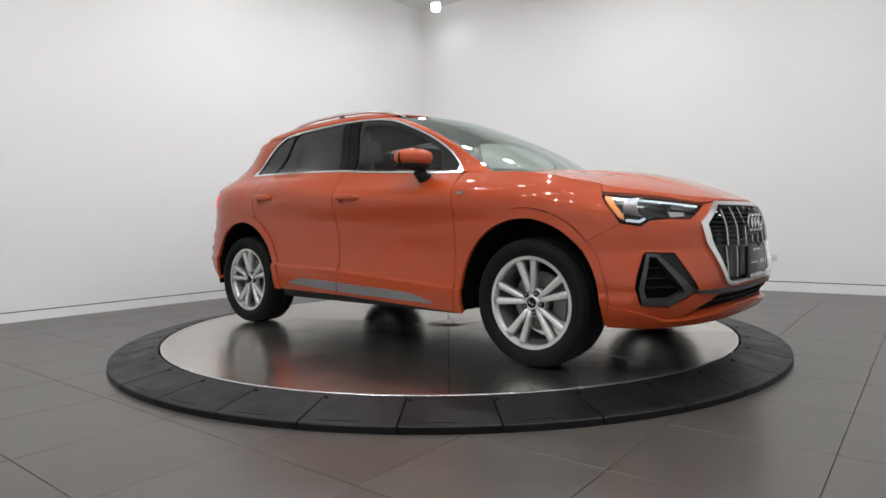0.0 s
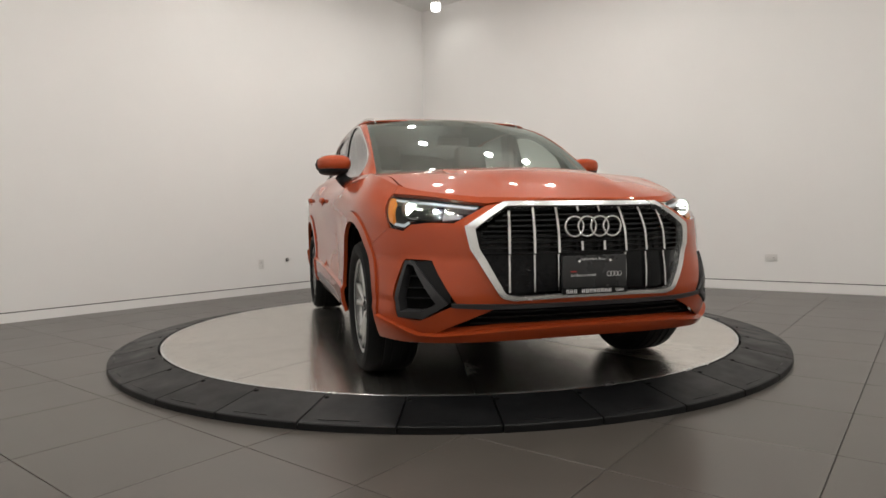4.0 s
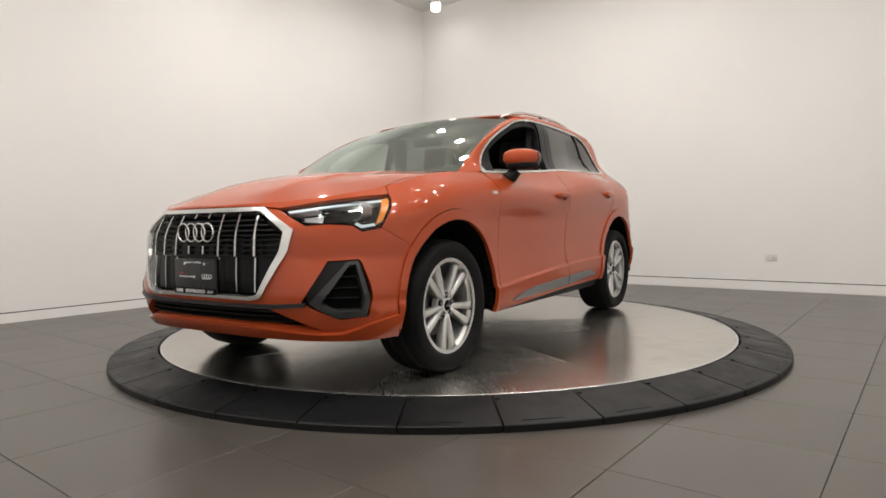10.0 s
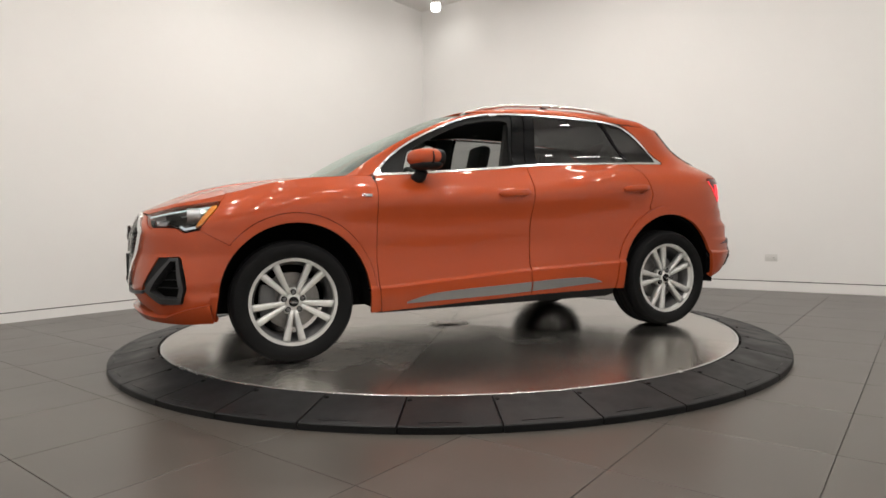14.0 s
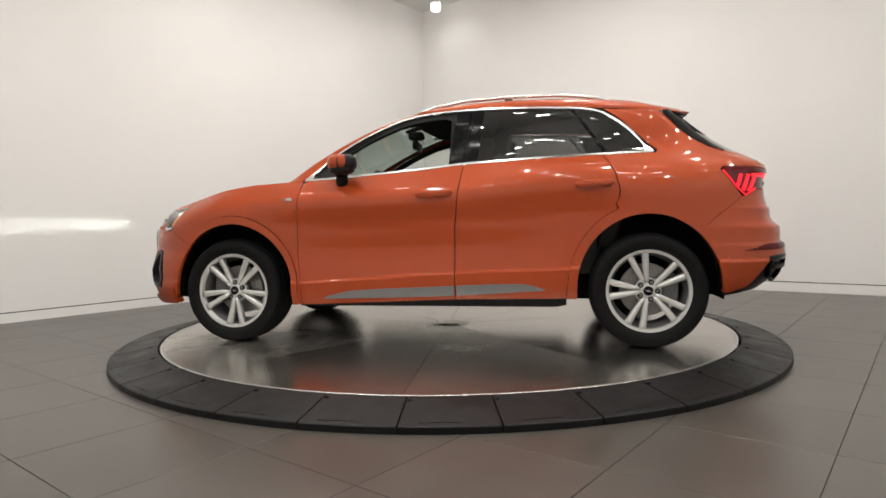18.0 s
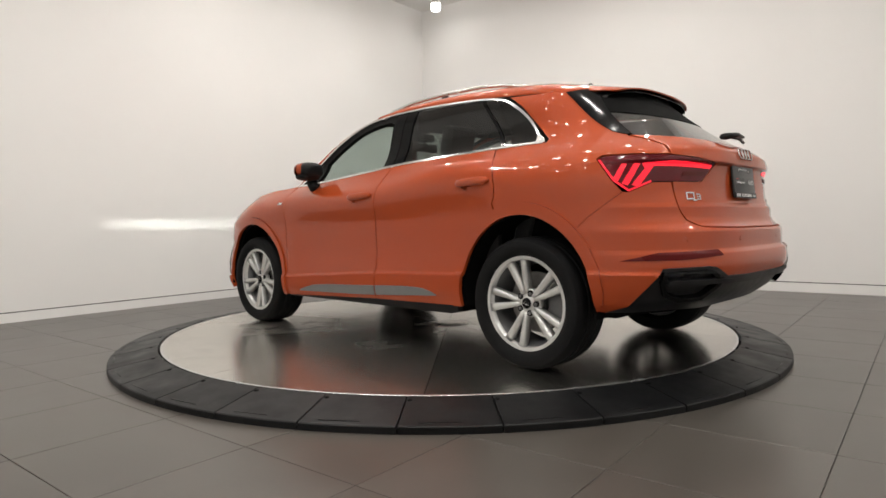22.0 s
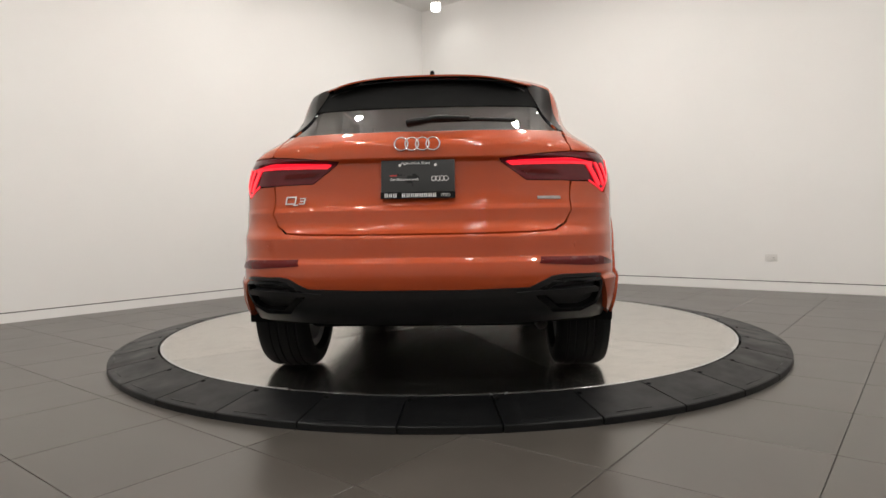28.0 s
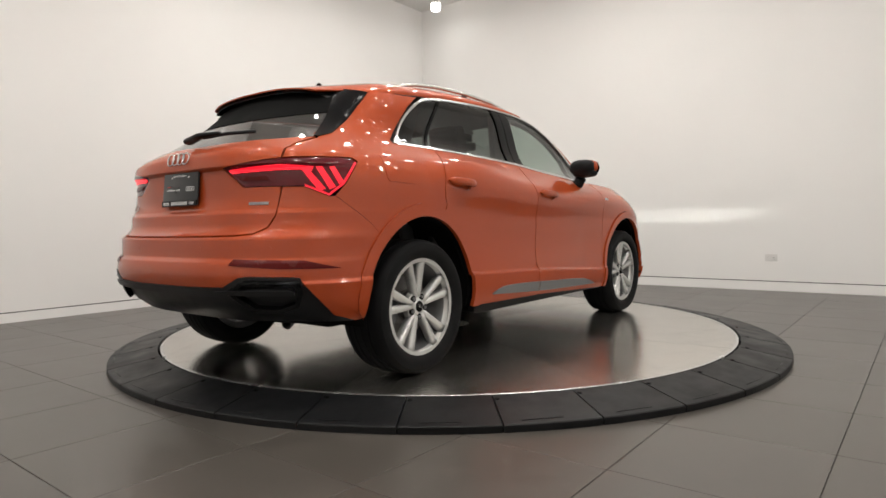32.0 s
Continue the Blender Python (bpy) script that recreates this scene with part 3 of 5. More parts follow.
def pair(name, loop, mat, parent=None, label="", **kw):
    """The same panel on both flanks."""
    out = []
    for mirror in (False, True):
        out.append(part(name, patch(name, loop, mirror=mirror, **kw), mat, parent or car, label))
    return out


AF, AR = (1.322, .338), (-1.337, .345)
F_IN, F_OUT = (.420, .434), (.462, .490)
R_IN_, R_OUT_ = (.414, .445), (.468, .510)
EDGE_U = lambda u: float(EDGE(abs(around(np.array(u)))))
chrome_top = pchip((-1.40, -1.36, -1.318, -1.245, -1.134, -1.06, -.949, -.764, -.579, -.393, -.207, -.021, .166, .354, .535, .647, .722, .80, .836),
                   (1.182, 1.205, 1.248, 1.327, 1.410, 1.445, 1.466, 1.480, 1.487, 1.491, 1.488, 1.478, 1.446, 1.378, 1.293, 1.224, 1.165, 1.092, 1.056))
B = lambda x: float(belt(x))
CT = lambda x: float(chrome_top(x))


def span(a, b, n):
    return [a + (b - a) * k / n for k in range(n + 1)]


def rounded(x0, x1, z0, z1, tilt=0.0, r=.4):
    h, out = (z1 - z0) / 2, []
    for k in range(13):
        a = radians(-90 + 180 * k / 12)
        out.append((x1 - h * r * 2 + h * r * 2 * math.cos(a), (z0 + z1) / 2 + h * math.sin(a)))
    for k in range(13):
        a = radians(90 + 180 * k / 12)
        out.append((x0 + h * r * 2 + h * r * 2 * math.cos(a), (z0 + z1) / 2 + h * math.sin(a)))
    return [(x, z - tilt * (x - (x0 + x1) / 2)) for x, z in out]


def cup(x0, x1, z):
    """Outline of the hollow behind a door handle."""
    return rounded(x0 + .032, x1 - .032, z - .040, z + .020, .05, .8)


# added shell; its dark colour gives panel gaps and wheel wells their shade
shell_loop = [(TAIL_U, .26)] + [(x, .27) for x in span(-2.4, 2.5, 20)] + [(NOSE_U, .25), (NOSE_U, .80), (2.3, .78), (2.0, .84), (1.78, .87)] \
    + [(u, min(EDGE_U(u), .99)) for u in (1.6, 1.4, 1.2)] + [(x, B(x) - .01) for x in span(.83, -1.5, 16)] + [(-1.9, 1.06), (TAIL_U, 1.05)]
wells = [flank([(AF[0] - .42, .1)] + arc(*AF, F_IN[0], F_IN[1], 180, 0) + [(AF[0] + .42, .1)]),
         flank([(AR[0] - .414, .1)] + arc(*AR, R_IN_[0], R_IN_[1], 180, 0) + [(AR[0] + .414, .1)])]
grille_out = nose([(2.365, .834), (2.30, .792), (2.213, .733), (2.235, .640), (2.345, .446), (2.36, .432), (2.40, .422), (2.58, .426)])
grille_in = nose([(2.378, .815), (2.315, .772), (2.254, .724), (2.270, .645), (2.366, .457), (2.378, .446), (2.42, .438), (2.58, .441)])
vent = [(2.10, .550), (2.077, .593), (1.948, .598), (1.935, .585), (1.900, .480), (1.893, .430), (1.915, .342), (2.03, .333), (2.145, .388), (2.185, .408), (2.16, .45)]
intake = nose([(2.325, .386), (2.09, .280), (2.33, .305), (2.55, .311)])
pair("inner_shell", shell_loop, DARK, off=-.045, thick=.004, step=.09, holes=wells + [grille_out, intake, vent])

# bumper, fenders, doors, quarters
bumper_half = [(2.55, .258), (2.33, .256), (2.10, .248), (1.93, .240)] + flank([(AF[0] + .424, .240)] + arc(*AF, F_OUT[0] - .004, F_OUT[1] - .004, 4, 40, 12)) \
    + [(1.8405, .7362), (1.93, .720), (1.972, .748), (2.07, .755), (2.165, .750), (2.292, .825), (2.40, .838), (2.58, .841)]
vents = [vent, [(2 * NOSE_U - u, z) for u, z in vent]]
bumper = part("front_bumper", patch("front_bumper", nose(bumper_half), holes=[grille_out, intake] + vents, step=.04, thick=.03), PAINT, car)
lip = [(2.55, .258), (2.33, .256), (2.10, .248), (1.93, .240), (1.78, .243), (1.78, .340), (1.90, .315), (2.02, .276), (2.10, .276), (2.33, .298), (2.55, .304)]
part("bumper_lip", patch("bumper_lip", nose(lip), off=.020, thick=.03, step=.03), PAINT, bumper)
fender_loop = [(.838, .240), (.900, .240)] + flank([(.880, .396)] + arc(*AF, F_OUT[0], F_OUT[1], 176, 40.2)) + [(1.8400, .7375), (1.824, .765), (1.782, .83), (1.768, .872), (1.772, .894)] \
    + [(u, EDGE_U(u)) for u in span(1.77, 1.2, 12)] + [(1.05, 1.038), (.90, 1.047), (.856, 1.049), (.846, .985), (.858, .75), (.862, .54)]
fenders = pair("front_fender", fender_loop, PAINT, step=.04)
def band(c, rin, rout, a0, a1):
    return flank(arc(*c, rout[0] - .004, rout[1] - .004, a0, a1) + arc(*c, *rin, a1, a0))
pair("arch_trim", flank([(AF[0] - .462, .24)]) + band(AF, F_IN, F_OUT, 176, 4)[:27] + flank([(AF[0] + F_IN[0] + .01, .25)]) + flank(arc(*AF, *F_IN, 4, 176)) + flank([(AF[0] - .42, .24)]),
     PAINT, off=.010, thick=.022, step=.03)
rear_arch = flank([(AR[0] + .478, .285)] + arc(*AR, R_OUT_[0], R_OUT_[1], 4, 172) + [(-1.79, .36), (-1.757, .32)] + arc(*AR, *R_IN_, 176, 4) + [(AR[0] + .414, .285)])
pair("arch_trim", rear_arch, PAINT, off=.010, thick=.022, step=.03)

front_door = [(.834, .238), (.858, .540), (.854, .75), (.842, .985), (.832, 1.046)] + [(x, B(x) - .006) for x in span(.80, -.222, 12)] + [(-.206, .96), (-.178, .73), (-.175, .52), (-.178, .276), (.30, .258)]
GRIPS = [(-.172, .062, .938), (-1.143, -.914, .974)]
doors = pair("front_door", front_door, PAINT, step=.045, holes=[cup(*GRIPS[0])])
rear_door = [(-.184, .276), (-.181, .52), (-.184, .73), (-.212, .96), (-.228, B(-.23) - .006)] + [(x, B(x) - .006) for x in span(-.30, -1.075, 10)] \
    + [(-1.12, 1.10), (-1.150, 1.03), (-1.174, .935), (-1.168, .885), (-1.152, .850)] + arc(*AR, R_OUT_[0] + .002, R_OUT_[1] + .002, 68, 4, 14) + [(-.855, .285)]
rear_doors = pair("rear_door", rear_door, PAINT, step=.045, holes=[cup(*GRIPS[1])])
d_edge = [(-1.44, 1.436), (-1.52, 1.390), (-1.675, 1.275), (-1.80, 1.188)]
tail_lamp = [(-1.740, 1.040), (-1.762, 1.052), (-1.80, 1.056), (-1.90, 1.056), (-2.046, 1.052), (-2.20, 1.036), (-2.345, 1.020), (-2.23, .932), (-2.05, .930), (-1.96, .930), (-1.862, .886), (-1.80, .940)]
quarter = flank([(-1.158, .853), (-1.174, .885), (-1.180, .935), (-1.156, 1.03), (-1.126, 1.10), (-1.085, 1.155)]) + flank([(x, B(x) - .006) for x in span(-1.13, -1.40, 5)]) \
    + flank([(-1.412, 1.180), (-1.37, 1.215), (-1.30, 1.285), (-1.20, 1.385), (-1.13, 1.435), (-1.10, 1.452), (-1.25, 1.445)]) + flank(d_edge) + [(-1.885, 1.165), (-1.97, 1.135), (-2.030, 1.10), (-2.040, 1.060)] \
    + [(u, z + .005) for u, z in tail_lamp[4:1:-1]] + [(-1.755, 1.060), (-1.732, 1.042), (-1.793, .938), (-1.837, .8835), (-1.687, .762)] + flank(arc(*AR, R_OUT_[0] - .003, R_OUT_[1] - .003, 134.0, 69, 14))
quarters = pair("rear_quarter", quarter, PAINT, step=.04)

# rear bumper and tailgate
rear_black = [(-1.765, .300), (-1.765, .318), (-1.856, .352), (-1.915, .430), (-1.955, .484), (-1.978, .520), (-2.0, .531), (-2.17, .536), (-2.21, .530), (-2.285, .486), (-2.50, .480)]
bump_half = flank([(-1.757, .322), (-1.79, .36)] + arc(*AR, R_OUT_[0] - .004, R_OUT_[1] - .004, 172, 134.15, 10)) + [(-1.6883, .7605), (-1.8383, .8822), (-1.862, .880), (-1.96, .924), (-2.044, .924)] \
    + [(-2.052, .89), (-2.068, .80), (-2.10, .745), (-2.16, .716), (-2.25, .708), (-2.45, .704)]
rear_bumper = part("rear_bumper", patch("rear_bumper", bump_half + [(2 * TAIL_U - u, z) for u, z in reversed(bump_half)] + [(2 * TAIL_U - u, z) for u, z in rear_black[1:]] + rear_black[:0:-1], step=.035, thick=.03), PAINT, car)
diffuser = part("rear_diffuser", patch("rear_diffuser", tail(rear_black) + [(2 * TAIL_U + 1.85, .300), (2 * TAIL_U + 2.05, .305), (TAIL_U - .42, .292), (TAIL_U, .290), (TAIL_U + .42, .292), (-2.05, .305), (-1.85, .300)], off=-.024, thick=.06, step=.04), TRIM_BLACK, car, "black textured lower rear bumper")
gate_half = [(-2.45, .712), (-2.25, .716), (-2.163, .721), (-2.106, .749), (-2.073, .801), (-2.058, .89), (-2.054, .926)]
gate_top = [(-2.048, 1.056), (-2.040, 1.10), (-1.985, 1.138), (-1.905, 1.168), (-2.10, 1.158), (-2.30, 1.154), (-2.50, 1.153)]
gate_lamp = [(-2.05, .926), (-2.232, .928), (-2.352, 1.021), (-2.20, 1.040), (-2.05, 1.056)]
tailgate = part("tailgate", patch("tailgate", tail(gate_half + gate_lamp + gate_top[1:]), step=.035, thick=.02), PAINT, car)

# tail lamps
for mirror in (False, True):
    lampb = part("tail_lamp", patch("tail_lamp", tail_lamp, off=-.002, thick=.05, step=.025, mirror=mirror), RED_LENS, car, "lit red tail lamp with a chevron light signature")
    part("light_bar", patch("light_bar", [(-2.318, 1.012), (-2.292, .993), (-2.05, 1.000), (-1.955, 1.000), (-1.93, .992), (-1.92, 1.014), (-2.05, 1.024)], off=.003, thick=.004, step=.02, mirror=mirror), RED_GLOW, lampb)
    for u0, u1, w, lo in ((-1.838, -1.802, .020, .935), (-1.888, -1.836, .024, .912), (-1.950, -1.876, .026, .905)):
        part("light_blade", patch("light_blade", [(u0, 1.014), (u0 - w, 1.012), (u1 - w, lo), (u1, lo + .010)], off=.003, thick=.004, step=.02, mirror=mirror), RED_GLOW, lampb)
    part("light_edge", patch("light_edge", [(-1.750, 1.036), (-1.808, .940), (-1.864, .893), (-1.955, .934), (-1.955, .926), (-1.862, .884), (-1.800, .936), (-1.741, 1.036)], off=.002, thick=.004, step=.02, mirror=mirror), RED_GLOW, lampb)
    part("reverse_lamp", patch("reverse_lamp", [(-2.10, .955), (-2.23, .958), (-2.262, .978), (-2.11, .974)], off=.003, thick=.004, step=.02, mirror=mirror), DARK_RED, lampb)
    part("rear_reflector", patch("rear_reflector", flank([(-1.868, .562)]) + [(-1.963, .600), (-2.236, .608), (-2.252, .582), (-2.05, .566)], off=.003, thick=.012, step=.025, mirror=mirror), DARK_RED, rear_bumper, "dark red rear reflector strip")
    # dark scoop with a blade in the lower bumper corners
    sc = part("exhaust_surround", patch("exhaust_surround", [(-1.985, .512), (-2.16, .520), (-2.20, .512), (-2.262, .472), (-2.25, .440), (-2.17, .375), (-2.05, .370), (-1.985, .40), (-1.97, .46)], off=.004, thick=.03, step=.03, mirror=mirror,
              holes=[[(-1.998, .498), (-2.15, .506), (-2.19, .498), (-2.235, .462), (-2.225, .448), (-2.155, .392), (-2.06, .388), (-2.00, .412), (-1.988, .46)]]), GLOSS, diffuser)
    part("scoop", patch("scoop", [(-1.99, .505), (-2.16, .51), (-2.25, .465), (-2.16, .385), (-2.05, .38), (-1.985, .41)], off=-.030, thick=.004, step=.04, mirror=mirror), DARK, sc)
    part("blade", patch("blade", [(-2.0, .470), (-2.02, .478), (-2.25, .474), (-2.33, .468), (-2.25, .454), (-2.0, .452)], off=.010, thick=.03, step=.03, mirror=mirror), TRIM_BLACK, sc)
part("diffuser_bar", patch("diffuser_bar", tail([(-1.98, .528), (-2.0, .5295), (-2.17, .5345), (-2.21, .5285), (-2.285, .4845), (-2.50, .4785)]) + [(2 * TAIL_U + 1.975, .516), (2 * TAIL_U + 2.16, .522), (2 * TAIL_U + 2.20, .514), (2 * TAIL_U + 2.27, .446), (TAIL_U, .440), (-2.27, .446), (-2.20, .514), (-2.16, .522), (-1.975, .516)], off=.004, thick=.05, step=.03), TRIM_BLACK, diffuser)


# hood
def rim_radius(a):
    u = XF + LF * (1 - a / 90)
    p = skin(u, EDGE(a))
    return np.hypot(p[..., 0] - XF, p[..., 1])


def hood_z(x, y):
    y = np.abs(y)
    a = np.degrees(np.arctan2(y, np.maximum(x - XF, 1e-6)))
    a = np.where(x > XF, a, 90)
    back = np.clip(XF - x, 0, 1)
    edge_w = side_width(np.minimum(x, XF), 1.032 + .018 * back / .35)
    r = np.where(x > XF, np.hypot(x - XF, y) / rim_radius(a), y / edge_w)
    top = 1.056 + .045 * back
    drop = top - np.where(x > XF, EDGE(a), 1.032 + .05 * back)
    ridge = .30 + .16 * np.clip((2.0 - x) / .9, 0, 1)
    s = np.clip((ridge + .035 - y) / .07, 0, 1)
    fade = np.clip((2.08 - x) / .3, 0, 1)
    return top - drop * np.abs(r) ** 2.25 + .009 * s * s * (3 - 2 * s) * fade


def hood_f(x, y):
    return np.stack([x, y, hood_z(x, y)], -1)


def rim_point(a, r):
    q = float(rim_radius(np.array(float(a)))) * r
    return (XF + q * math.cos(radians(a)), q * math.sin(radians(a)))


half = [rim_point(a, 1.0) for a in span(0, 54, 14)] + [rim_point(a, 1 - .055 * (a - 54) / 12) for a in (58, 62, 66)] + [rim_point(a, .945) for a in (70, 76, 82, 89)] + [(1.10, .742), (1.00, .735)]
rear_edge = [(1.215 - .21 * (y / .72) ** 2, y) for y in span(.72, 0, 8)]
hood_loop = half + rear_edge + [(x, -y) for x, y in reversed(rear_edge[:-1])] + [(x, -y) for x, y in reversed(half[1:])]
hood = part("hood", patch("hood", [(y, x) for x, y in hood_loop], f=lambda y, x: hood_f(x, y), step=.045, thick=.012), PAINT, car)
lip_half = [(1.776, .896), (1.90, .886), (2.055, .868), (2.20, .845), (2.292, .834), (2.40, .845), (2.58, .847)]
edge_half = [(u, EDGE_U(u)) for u in (2.58, 2.4, 2.25, 2.1, 1.95, 1.85, 1.776)]
part("hood_lip", patch("hood_lip", lip_half + [(2 * NOSE_U - u, z) for u, z in reversed(lip_half)] + [(2 * NOSE_U - u, z) for u, z in reversed(edge_half)] + edge_half, off=.001, step=.03, thick=.02), PAINT, hood)
for s, fe in ((1, fenders[0]), (-1, fenders[1])):
    cap = [rim_point(a, 1 - .051 * min(1, (a - 56) / 12)) for a in (60, 66)] + [rim_point(a, .9495) for a in (70, 76, 82, 89)] + [(1.10, .750), (.93, .748), (.86, .795)] + [(1.0, .79), (1.10, .79)] + [rim_point(a, 1.0) for a in span(89, 58, 8)]
    part("fender_top", patch("fender_top", [(y, x) for x, y in cap], f=lambda y, x: hood_f(x, y), step=.03, thick=.012, mirror=s < 0), PAINT, fe)
part("cowl", patch("cowl", [(y, x) for x, y in [(1.235 - .22 * (y / .74) ** 2, y) for y in span(.74, -.74, 16)] + [(1.12 - .22 * (y / .74) ** 2, y) for y in span(-.74, .74, 16)]], f=lambda y, x: hood_f(x, y), off=-.014, step=.05), BLACK, car)

# windscreen, roof, pillars
def screen(q, v):
    q, v = np.broadcast_arrays(np.asarray(q, float), np.asarray(v, float))
    b = np.stack([1.185 - .215 * q * q, .718 * q, 1.035 + .022 * q * q], -1)
    t = np.stack([.215 - .135 * q * q, .614 * q, 1.509 - .020 * np.abs(q) ** 3], -1)
    w = v[..., None]
    arch = (4 * v * (1 - v))[..., None] * np.stack([.006 + 0 * q, .004 * q, .028 + .022 * q * q], -1)
    return b + (t - b) * w + arch


windscreen = part("windscreen", patch("windscreen", [(-.995, .0), (.995, .0), (.995, 1.0), (-.995, 1.0)], f=lambda q, v: screen(-q, v), off=-.002, thick=.005, step=.06), SCREEN, car, "clear laminated windscreen")
part("black_band", patch("black_band", [(-.995, .0), (.995, .0), (.995, 1.0), (-.995, 1.0)], f=lambda q, v: screen(-q, v), off=-.008, thick=.003, step=.06,
     holes=[[(-.945, .045), (.945, .045), (.930, .970), (.14, .970), (.10, .88), (-.10, .88), (-.14, .970), (-.930, .970)]]), BLACK, windscreen)
part("windscreen_label", patch("windscreen_label", [(.72, .915), (.84, .905), (.84, .935), (.72, .945)], f=lambda q, v: screen(-q, v), off=-.012, thick=.001, step=.03), PLASTIC, windscreen, "white paper label in the windscreen")


roof_low = pchip((-1.70, -1.62, -1.42, -1.23, -.949, -.764, -.579, -.393, -.207, -.021, .10, .25), (1.388, 1.400, 1.422, 1.448, 1.468, 1.483, 1.490, 1.494, 1.491, 1.481, 1.462, 1.42))
roof_top = pchip((-1.70, -1.62, -1.42, -1.23, -.9, -.6, -.3, 0, .2, .3), (1.475, 1.491, 1.527, 1.559, 1.586, 1.594, 1.584, 1.548, 1.513, 1.495))


def roof_f(x, q):
    x, q = np.broadcast_arrays(np.asarray(x, float), np.asarray(q, float))
    lo, hi = roof_low(x), roof_top(x) - .016 * np.clip((x - .06) / .16, 0, 1) ** 2
    w = side_width(np.clip(x, XR, .5), lo) - .18 * np.clip((-1.3 - x) / .32, 0, 1.4) ** 1.1
    a = np.clip(np.abs(q), 0, .999) * math.pi / 2
    m = 2 / 2.5
    return np.stack([x, w * np.sign(q) * np.sin(a) ** m, lo + (hi - lo) * np.cos(a) ** m], -1)


front = [(.224 - .135 * (.645 * math.sin(abs(q) * math.pi / 2) ** .8 / .614) ** 2, q) for q in span(-.74, .74, 16)]
roof_loop = front + [(.0, .995), (-1.44, .995), (-1.50, .85)] + [(-1.685 + .10 * abs(q) ** 3, q) for q in span(.75, -.75, 14)] + [(-1.50, -.85), (-1.44, -.995), (.0, -.995)]
roof = part("roof", patch("roof", roof_loop, f=lambda x, q: roof_f(x, -q), step=.05, thick=.007), PAINT, car)


def pillar_f(s, w):
    """From the chrome line (w = 0) to the windscreen's edge (w = 1); s from the foot to the roof."""
    s, w = np.broadcast_arrays(np.asarray(s, float), np.asarray(w, float))
    x = .845 - .855 * s
    c = np.stack([x, side_width(x, chrome_top(x)), chrome_top(x) + .004], -1)
    e = screen(.99 + 0 * s, np.clip(s, 0, 1)) + np.stack([.855 * np.clip(-s, 0, 1), 0 * s, -.35 * np.clip(-s, 0, 1)], -1)
    c = c - np.stack([0 * s, 0 * s, .35 * np.clip(-s, 0, 1)], -1)
    b = (4 * w * (1 - w))[..., None] * np.array([.0, .003, .006])
    return c + (e - c) * w[..., None] + b


for s in (1, -1):
    part("roof_pillar", patch("roof_pillar", [(.0, -.06), (.0, 1.0), (1.0, 1.0), (1.0, -.06)], f=lambda w, s: pillar_f(s, w), step=.06, thick=.02, mirror=s < 0), PAINT, car, "orange windscreen pillar")

# rear window, spoiler
rear_glass = [(-1.60, 1.400), (-1.78, 1.290), (-1.905, 1.174), (-2.10, 1.163), (-2.30, 1.159), (-2.50, 1.158)]
gl = part("rear_window", patch("rear_window", tail(rear_glass) + [(2 * TAIL_U + 1.75, 1.45), (TAIL_U, 1.475), (-1.75, 1.45)], off=-.004, thick=.005, step=.03), REAR_GLASS, car, "dark tinted rear window")
# spoiler's shade and reflection on the upper glass, put in as a near-black band
part("window_band", patch("window_band", [(-1.68, 1.40), (-1.80, 1.315), (-2.05, 1.305), (-2.30, 1.300), (TAIL_U, 1.298)] + [(2 * TAIL_U - u, z) for u, z in ((-2.30, 1.300), (-2.05, 1.305), (-1.80, 1.315), (-1.68, 1.40))] + [(2 * TAIL_U + 1.75, 1.45), (TAIL_U, 1.475), (-1.75, 1.45)], off=-.001, thick=.002, step=.04), DARK, gl, "black band on the upper rear window, standing for the spoiler's shade and reflection")
for s in (1, -1):
    part("side_blade", patch("side_blade", [(-1.50, 1.432), (-1.56, 1.388), (-1.69, 1.280), (-1.815, 1.192), (-1.885, 1.170), (-1.915, 1.172), (-1.87, 1.235), (-1.81, 1.31), (-1.75, 1.40), (-1.68, 1.455)], off=.004, thick=.03, step=.03, mirror=s < 0), GLOSS, gl, "black blade beside the rear window")
und = [(-1.46, .80)] + [(-1.67 + .10 * abs(q) ** 3, q) for q in span(.74, -.74, 14)] + [(-1.46, -.80)]
spoiler = part("roof_spoiler", patch("roof_spoiler", und, f=lambda x, q: roof_f(x, -q) - np.array([0, 0, .022]), step=.05, thick=.004), GLOSS, roof, "gloss black underside of the roof spoiler")
part("brake_light", box(-1.655, -1.648, -.16, .16, 1.458, 1.465), DARK_RED, roof, "slim high brake light")
part("antenna_fin", prism([(-1.16, 1.56), (-1.245, 1.555), (-1.235, 1.605), (-1.222, 1.612)], -.012, .012, "y", .004), GLOSS, roof)
wp = part("rear_wiper", tube([(-2.050, .05, 1.185), (-2.062, -.08, 1.203), (-2.050, -.22, 1.203)], [.030, .024, .014], 8, flat=.6), BLACK, gl, "black rear wiper")
part("wiper_blade", tube([(-2.035, -.06, 1.196), (-2.025, -.25, 1.200), (-1.99, -.42, 1.196)], .009, 6), BLACK, wp)

# side glass, chrome surround, pillars between the panes
outer = [(x, B(x) - .007) for x in span(.838, -1.39, 26)] + [(-1.408, 1.170)] + [(x, CT(x) + .003) for x in span(-1.395, .836, 60)]
def chrome_inner():
    top = []
    for x in span(-1.338, .784, 60):
        slope = (CT(x + .01) - CT(x - .01)) / .02
        top.append((x, CT(x) - .009 * math.sqrt(1 + slope * slope) - (.004 if x < -1.1 else 0)))
    return [(x, B(x) + .007) for x in span(.785, -1.340, 24)] + [p for p in top if p[1] > B(p[0]) + .014]
inner = chrome_inner()
